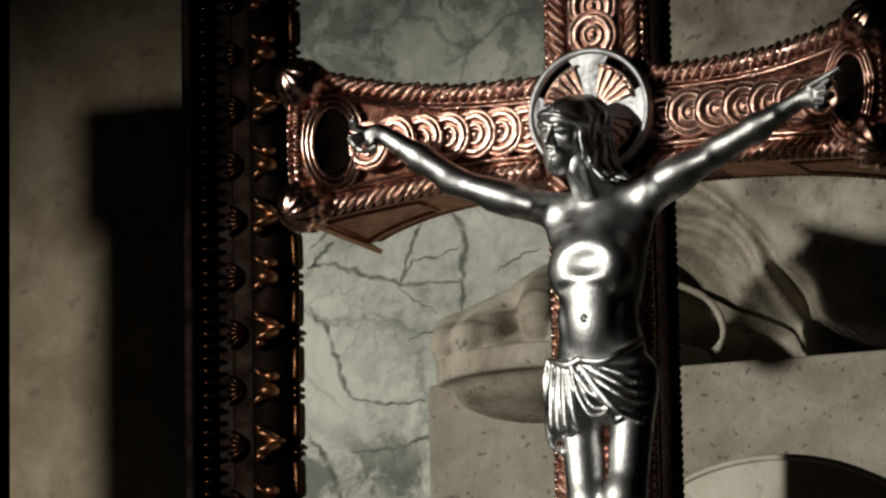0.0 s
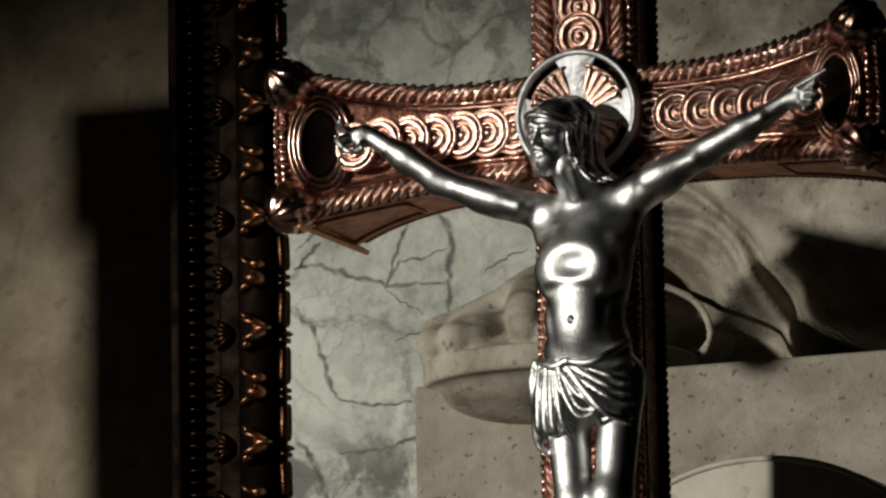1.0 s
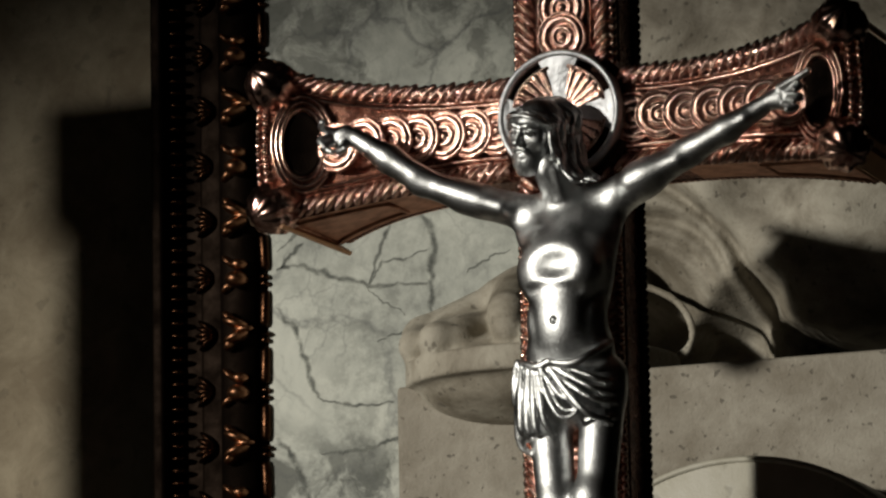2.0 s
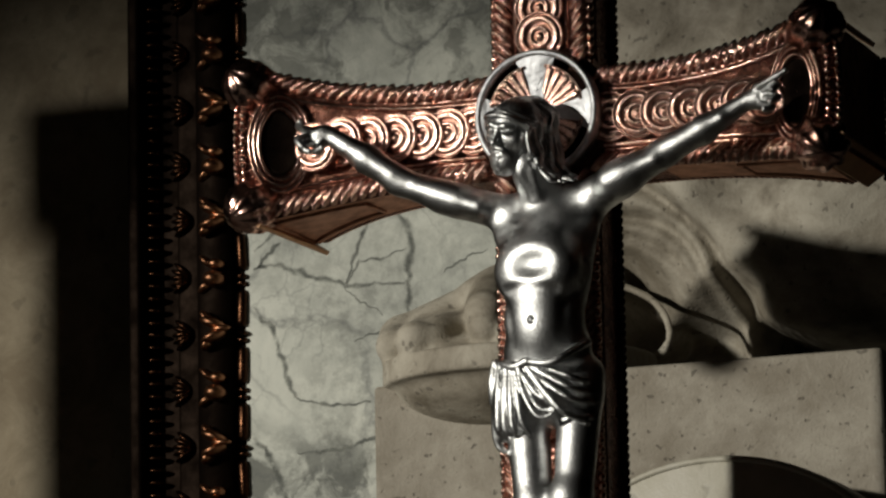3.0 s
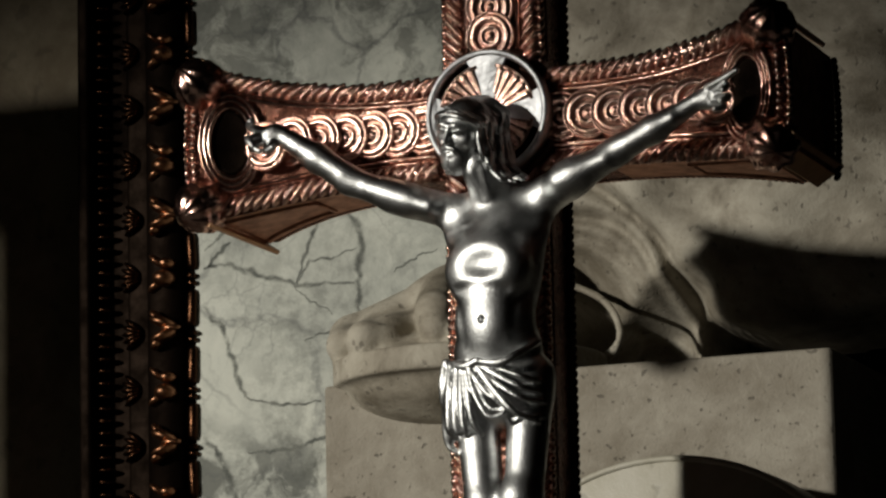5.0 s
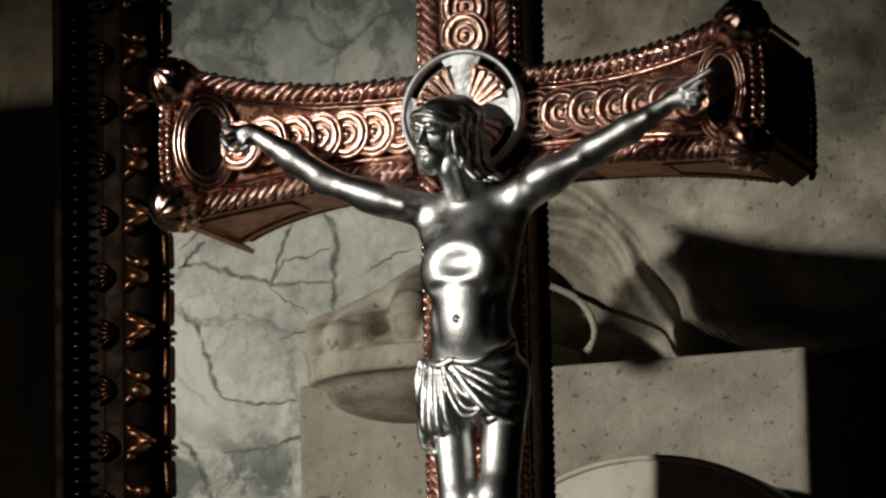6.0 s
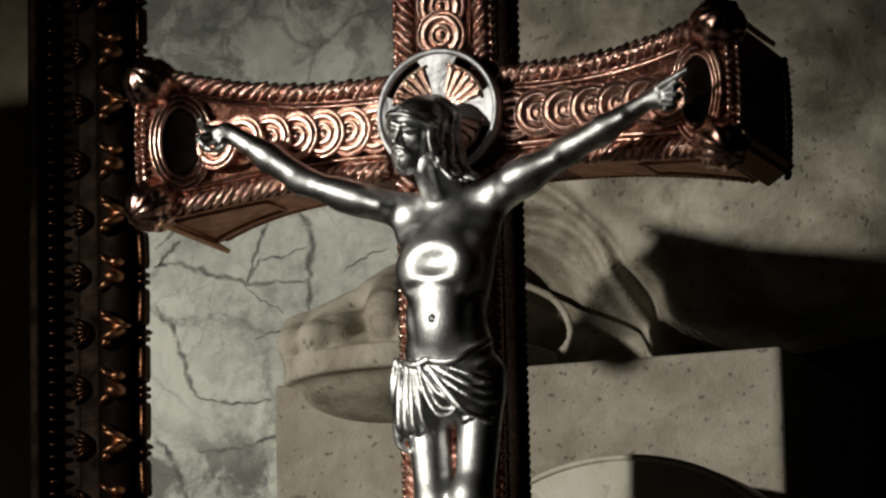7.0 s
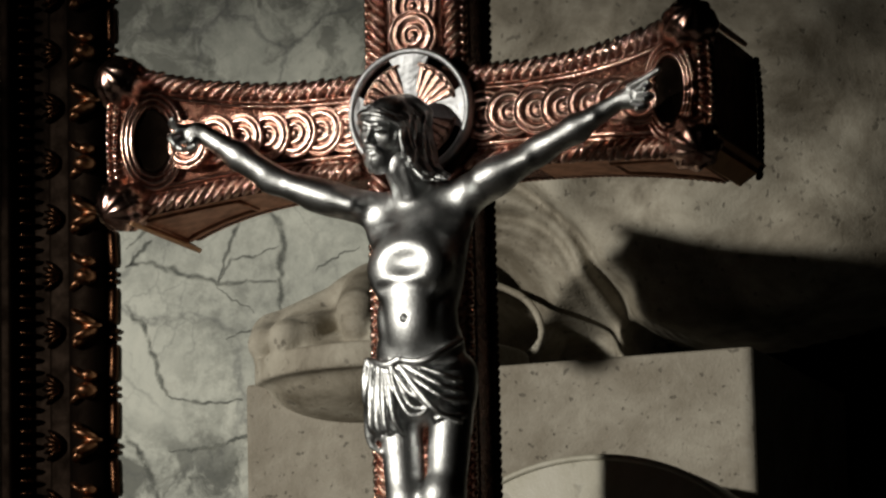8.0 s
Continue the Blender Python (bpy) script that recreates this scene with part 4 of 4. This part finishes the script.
c.egg((0.0120, -0.0640, 2.080), (0.034, 0.0250, 0.026), (0, 0, -4), 0.012)
c.egg((0.0115, -0.0830, 2.1390), (0.0335, 0.0170, 0.0280), (-4, 0, -6), 0.010)
c.egg((0.0118, -0.1078, 2.1405), (0.0175, 0.0130, 0.0105), (0, 0, 0), 0.010, True)
c.egg((0.0120, -0.0840, 2.1030), (0.0200, 0.0125, 0.0250), (0, 0, -6), 0.008)
c.egg((0.0110, -0.0970, 2.0990), (0.0022, 0.005, 0.0024), (0, 0, 0), 0.0015, True)
c.egg((-0.0090, -0.0740, 2.0990), (0.0075, 0.0115, 0.0160), (0, -8, 0), 0.006)
c.egg((0.0335, -0.0730, 2.1010), (0.0085, 0.0120, 0.0180), (0, 10, 0), 0.006)
c.egg((-0.0065, -0.0660, 2.1740), (0.020, 0.0070, 0.014), (-30, -12, 0), 0.010)
c.egg((0.0305, -0.0650, 2.1740), (0.020, 0.0070, 0.014), (-30, 12, 0), 0.010)
# ribs
for i in range(4):
    c.rod((-0.0205 + 0.001 * i, -0.0690 - 0.002 * i, 2.1700 - 0.0080 * i), (-0.004, -0.0790 - 0.003 * i, 2.1720 - 0.0065 * i), 0.0013, 0.0016, 0.005)
    c.rod((0.0475 - 0.001 * i, -0.0650 - 0.002 * i, 2.1690 - 0.0080 * i), (0.029, -0.0780 - 0.003 * i, 2.1715 - 0.0065 * i), 0.0013, 0.0016, 0.005)
# muscle of the arms
c.rod((-0.0363, -0.0745, 2.1911), (-0.0800, -0.0760, 2.2077), 0.0062, 0.0052, 0.006)
c.rod((-0.1046, -0.0750, 2.2220), (-0.1339, -0.0785, 2.2421), 0.0058, 0.0044, 0.006)
c.rod((0.0670, -0.0755, 2.2004), (0.1027, -0.0770, 2.2127), 0.0070, 0.0055, 0.007)
c.rod((0.1223, -0.0765, 2.2233), (0.1566, -0.0805, 2.2379), 0.0054, 0.0044, 0.006)
# neck and its two cords
c.rod((0.012, -0.055, 2.184), (0.0027, -0.0750, 2.2189), 0.0150, 0.0130, 0.010)
c.rod((0.0105, -0.0830, 2.2130), (0.0118, -0.0740, 2.1930), 0.0014, 0.0020, 0.005)
c.rod((0.0010, -0.0840, 2.2110), (0.0080, -0.0750, 2.1930), 0.0014, 0.0018, 0.005)
# arms
c.rod((-0.018, -0.057, 2.187), (-0.0675, -0.0660, 2.2021), 0.0135, 0.0120, 0.010)
c.rod((-0.0554, -0.0680, 2.1986), (-0.1021, -0.0700, 2.2170), 0.0120, 0.0098, 0.006)
c.rod((-0.1002, -0.0690, 2.2170), (-0.1262, -0.0720, 2.2361), 0.0100, 0.0108, 0.006)
c.rod((-0.1262, -0.0720, 2.2361), (-0.1583, -0.0750, 2.2585), 0.0102, 0.0064, 0.005)
c.rod((0.043, -0.055, 2.192), (0.0764, -0.0680, 2.2041), 0.0150, 0.0135, 0.010)
c.rod((0.0720, -0.0680, 2.2028), (0.1104, -0.0700, 2.2193), 0.0135, 0.0098, 0.006)
c.rod((0.1082, -0.0700, 2.2195), (0.1405, -0.0740, 2.2327), 0.0100, 0.0100, 0.006)
c.rod((0.1405, -0.0740, 2.2327), (0.1757, -0.0770, 2.2499), 0.0096, 0.0062, 0.005)
# open, half-curled palms and fingers
c.egg((-0.1640, -0.0770, 2.2551), (0.0095, 0.0065, 0.0090), (0, 20, 0), 0.004)
for a, b, d in (((-0.1682, -0.0810, 2.2600), (-0.1745, -0.0880, 2.2619), (-0.1718, -0.0930, 2.2650)), ((-0.1702, -0.0820, 2.2548), (-0.1747, -0.0910, 2.2518), (-0.1693, -0.0950, 2.2453)), ((-0.1693, -0.0820, 2.2503), (-0.1724, -0.0900, 2.2457), (-0.1638, -0.0950, 2.2413)), ((-0.1587, -0.0820, 2.2485), (-0.1600, -0.0900, 2.2419), (-0.1532, -0.0950, 2.2430))):
    c.path([a, b, d], [0.0034, 0.0029, 0.0024], 0.0015)
c.egg((0.1850, -0.0790, 2.2511), (0.0095, 0.0065, 0.0090), (0, -20, 0), 0.004)
for a, b, d in (((0.1849, -0.0820, 2.2577), (0.1976, -0.0880, 2.2615), (0.2095, -0.0900, 2.2667)), ((0.1915, -0.0830, 2.2547), (0.2023, -0.0900, 2.2565), (0.2006, -0.0960, 2.2521)), ((0.1922, -0.0830, 2.2496), (0.2032, -0.0910, 2.2478), (0.1995, -0.0960, 2.2443)), ((0.1891, -0.0830, 2.2445), (0.1984, -0.0900, 2.2410), (0.1939, -0.0950, 2.2387))):
    c.path([a, b, d], [0.0034, 0.0029, 0.0024], 0.0015)
c.path([(-0.0092, -0.0940, 2.1219), (0.0050, -0.1015, 2.1227), (0.0204, -0.1015, 2.1211), (0.0306, -0.0960, 2.1199)], [0.002, 0.0035, 0.0035, 0.002], 0.006, True)
# legs
c.rod((-0.008, -0.062, 2.060), (0.003, -0.076, 1.965), 0.0175, 0.0138, 0.004)
c.rod((0.006, -0.076, 1.965), (0.008, -0.062, 1.905), 0.0150, 0.0120, 0.008)
c.rod((0.037, -0.062, 2.060), (0.034, -0.078, 1.968), 0.0175, 0.0140, 0.004)
c.rod((0.031, -0.080, 1.968), (0.024, -0.064, 1.905), 0.0155, 0.0120, 0.008)
# loincloth: body, belt rolls, fine folds that fan out from the knot, hanging end
c.egg((0.0140, -0.0630, 2.050), (0.0380, 0.0275, 0.027), (0, 8, 0), 0.006)
c.path([(-0.024, -0.079, 2.0729), (-0.013, -0.088, 2.0690), (-0.0036, -0.093, 2.0660), (0.0073, -0.096, 2.0690)], [0.0022, 0.0030, 0.0034, 0.0030], 0.0018)
c.path([(0.0051, -0.095, 2.0691), (0.0238, -0.097, 2.0662), (0.0361, -0.092, 2.0718), (0.0467, -0.072, 2.0838)], [0.0024, 0.0030, 0.0030, 0.0024], 0.0016)
for line in ([(0.0018, -0.093, 2.0702), (0.029, -0.094, 2.0598), (0.0424, -0.090, 2.0541), (0.0500, -0.070, 2.0530)],
             [(0.0052, -0.094, 2.0681), (0.0274, -0.096, 2.0539), (0.0411, -0.093, 2.0468), (0.0500, -0.072, 2.0447)],
             [(0.0059, -0.095, 2.0646), (0.0306, -0.098, 2.0448), (0.0430, -0.093, 2.0383), (0.0510, -0.072, 2.0384)],
             [(0.0068, -0.095, 2.0637), (0.0248, -0.100, 2.0418), (0.0363, -0.098, 2.0287), (0.0490, -0.080, 2.0223)],
             [(0.0059, -0.095, 2.0629), (0.0277, -0.100, 2.0358), (0.0413, -0.094, 2.0258), (0.0500, -0.074, 2.0275)],
             [(0.0002, -0.095, 2.0642), (0.0128, -0.098, 2.0462), (0.0214, -0.098, 2.0390), (0.0270, -0.096, 2.0345)],
             [(-0.0007, -0.095, 2.0634), (0.0052, -0.099, 2.0450), (0.0128, -0.099, 2.0303), (0.0184, -0.098, 2.0263), (0.0264, -0.097, 2.0288), (0.0275, -0.096, 2.0346)],
             [(0.0024, -0.094, 2.0632), (0.0097, -0.096, 2.0432), (0.0173, -0.096, 2.0327), (0.0252, -0.096, 2.0322)]):
    c.path(line, [0.0014] + [0.0021] * (len(line) - 2) + [0.0014], 0.0013)
for line in ([(-0.0240, -0.081, 2.0721), (-0.0253, -0.083, 2.0572), (-0.0264, -0.081, 2.0420)],
             [(-0.0181, -0.085, 2.0690), (-0.0179, -0.089, 2.0496), (-0.0192, -0.087, 2.0241), (-0.0174, -0.085, 2.0200)],
             [(-0.0122, -0.089, 2.0667), (-0.0121, -0.093, 2.0445), (-0.0124, -0.091, 2.0218), (-0.0089, -0.089, 2.0164)],
             [(-0.0079, -0.091, 2.0653), (-0.0056, -0.096, 2.0436), (-0.0052, -0.095, 2.0229), (-0.0026, -0.093, 2.0164)],
             [(-0.0040, -0.092, 2.0641), (0.0000, -0.097, 2.0431), (0.0023, -0.095, 2.0245), (0.0077, -0.091, 2.0151)],
             [(-0.0255, -0.079, 2.0410), (-0.0250, -0.079, 2.0200), (-0.0221, -0.078, 2.0095), (-0.0155, -0.077, 2.0041)]):
    c.path(line, [0.0020] + [0.0028] * (len(line) - 2) + [0.0018], 0.0016)
# the web of cloth between the hanging folds
c.path([(-0.0190, -0.077, 2.066), (-0.0190, -0.081, 2.045), (-0.0195, -0.079, 2.018)], [0.0060, 0.0070, 0.0050], 0.004)
c.path([(-0.0080, -0.083, 2.064), (-0.0070, -0.088, 2.043), (-0.0060, -0.086, 2.022)], [0.0060, 0.0075, 0.0050], 0.004)
figure = c.mesh("figure", SILVER, cross, "burnished silver figure with arms spread and a draped loincloth")

# the head, worked finer: millimetres in its own frame, forward is -y
HEAD = Matrix.Translation((-0.0030, -0.0790, 2.2470)) @ pose(0, 0, 0, 20, 14, -15)
h = Clay((-0.052, -0.130, 2.176), (0.068, -0.030, 2.288), 0.00065)
BIG = 0.00122


def at(x, y, z):
    return tuple(HEAD @ Vector((x * BIG, y * BIG, z * BIG)))


TURN = tuple(math.degrees(a) for a in HEAD.to_euler())


def lump(x, y, z, r, k=2.0, cut=False):
    h.egg(at(x, y, z), [q * BIG for q in r], TURN, k * BIG, cut)


def ridge(pts, radii, k=1.0):
    h.path([at(*p) for p in pts], [r * BIG for r in radii], k * BIG)


lump(0, 2, 3, (15.0, 19, 15.5), 3)
lump(0, -8, -6, (12.5, 11, 17), 4)
lump(0, -10, -15, (9, 8, 8), 4)
ridge([(-9.5, -15.5, 3.6), (-5, -18.6, 5.2), (0, -18.8, 4.2), (5, -18.6, 5.2), (9.5, -15.5, 3.6)], [1.2, 1.7, 1.3, 1.7, 1.2], 2.2)
for s in (-1, 1):
    lump(s * 5.6, -20.2, 0.8, (4.2, 3.4, 2.7), 1.4, True)
    lump(s * 5.4, -15.9, 0.4, (2.9, 2.4, 1.9), 0.5)
    ridge([(s * 2.6, -17.6, 0.6), (s * 5.4, -18.5, 2.0), (s * 8.6, -16.6, 0.6)], [0.6, 0.8, 0.6], 0.5)
    lump(s * 8, -12.6, -4.2, (4.6, 4.2, 4.8), 3)
    lump(s * 2.1, -20.2, -5.4, (1.6, 1.9, 1.4), 0.8)
    ridge([(0, -20.0, -8.4), (s * 3.6, -19.2, -9.4), (s * 6.6, -16.4, -13.0), (s * 7.0, -14.4, -17.0)], [1.5, 1.6, 1.5, 0.9], 0.8)
ridge([(0, -18.2, 4.0), (0, -20.6, -0.5), (0, -23.4, -4.8)], [1.5, 1.6, 2.0], 1.2)
lump(0, -21.5, -11.2, (3.0, 3.4, 1.2), 0.7, True)
ridge([(-2.4, -18.4, -12.8), (0, -19.2, -13.0), (2.4, -18.4, -12.8)], [0.9, 1.3, 0.9], 0.6)
lump(0, -12.6, -18.5, (9.4, 8.2, 9.2), 3)
for i in range(46):
    x = random.uniform(-10, 10)
    z = random.uniform(-22, -13.5) + 0.05 * x * x
    y = -20.4 + 0.085 * x * x + 0.03 * (z + 17) ** 2
    ridge([(x, y, z), (x * 0.96 + random.uniform(-0.8, 0.8), y + 0.4, z - 2.2), (x * 0.9 + random.uniform(-1, 1), y + 1.6, z - 4.4)], [0.8, 1.0, 0.4], 0.5)
# parted hair in wavy locks down to the shoulders
for s in (-1, 1):
    for i in range(15):
        d, ph = 2.5 * i, random.uniform(0, 6)
        if s > 0:
            base = [(1.0, -18.6 + 1.1 * d, 11.5 + 1.0 * min(0.6 * i, 4)), (7.5, -17.8 + d, 10.0 + 1.0 * min(0.6 * i, 4)), (13.5, -12.8 + d, 7.0), (14.8, -9.5 + 0.9 * d, 2.0), (14.0, -8.5 + 0.85 * d, -5.5), (17.5, -8.5 + 0.8 * d, -11.5), (19.0, -8.0 + 0.75 * d, -18.0),
                    (22.0, -7.0 + 0.7 * d, -23.5), (28.0, -6.0 + 0.6 * d, -27.5), (35.0, -4.0 + 0.5 * d, -29.0)]
        else:
            base = [(-1.0, -18.6 + 1.1 * d, 11.5 + 1.0 * min(0.6 * i, 4)), (-7.0, -17.8 + d, 10.0 + 1.0 * min(0.6 * i, 4)), (-13.0, -12.8 + d, 7.0), (-14.8, -9.0 + 0.9 * d, 2.0), (-13.5, -8.0 + 0.85 * d, -5.5), (-13.5, -7.5 + 0.8 * d, -12.0), (-12.0, -6.5 + 0.7 * d, -18.5), (-13.0, -5.0 + 0.6 * d, -25.0)]
        line = [(x + (1.6 * math.sin(ph + 1.7 * n) + random.uniform(-1.3, 1.3)) * (n > 1), y + (1.4 * math.cos(ph + 1.9 * n) + random.uniform(-1, 1)) * (n > 1), z + random.uniform(-1.2, 1.2) * (n > 0)) for n, (x, y, z) in enumerate(base)]
        ridge(line, [1.1, 1.5] + [1.7 + 0.4 * math.sin(ph + 2.3 * n) for n in range(len(base) - 3)] + [0.7], 0.25)
head = h.mesh("head", SILVER)
bm = bmesh.new()
bm.from_mesh(figure.data)
bm.from_mesh(head.data)
bm.to_mesh(figure.data)
bm.free()
bpy.data.objects.remove(head)
figure.matrix_basis = CI
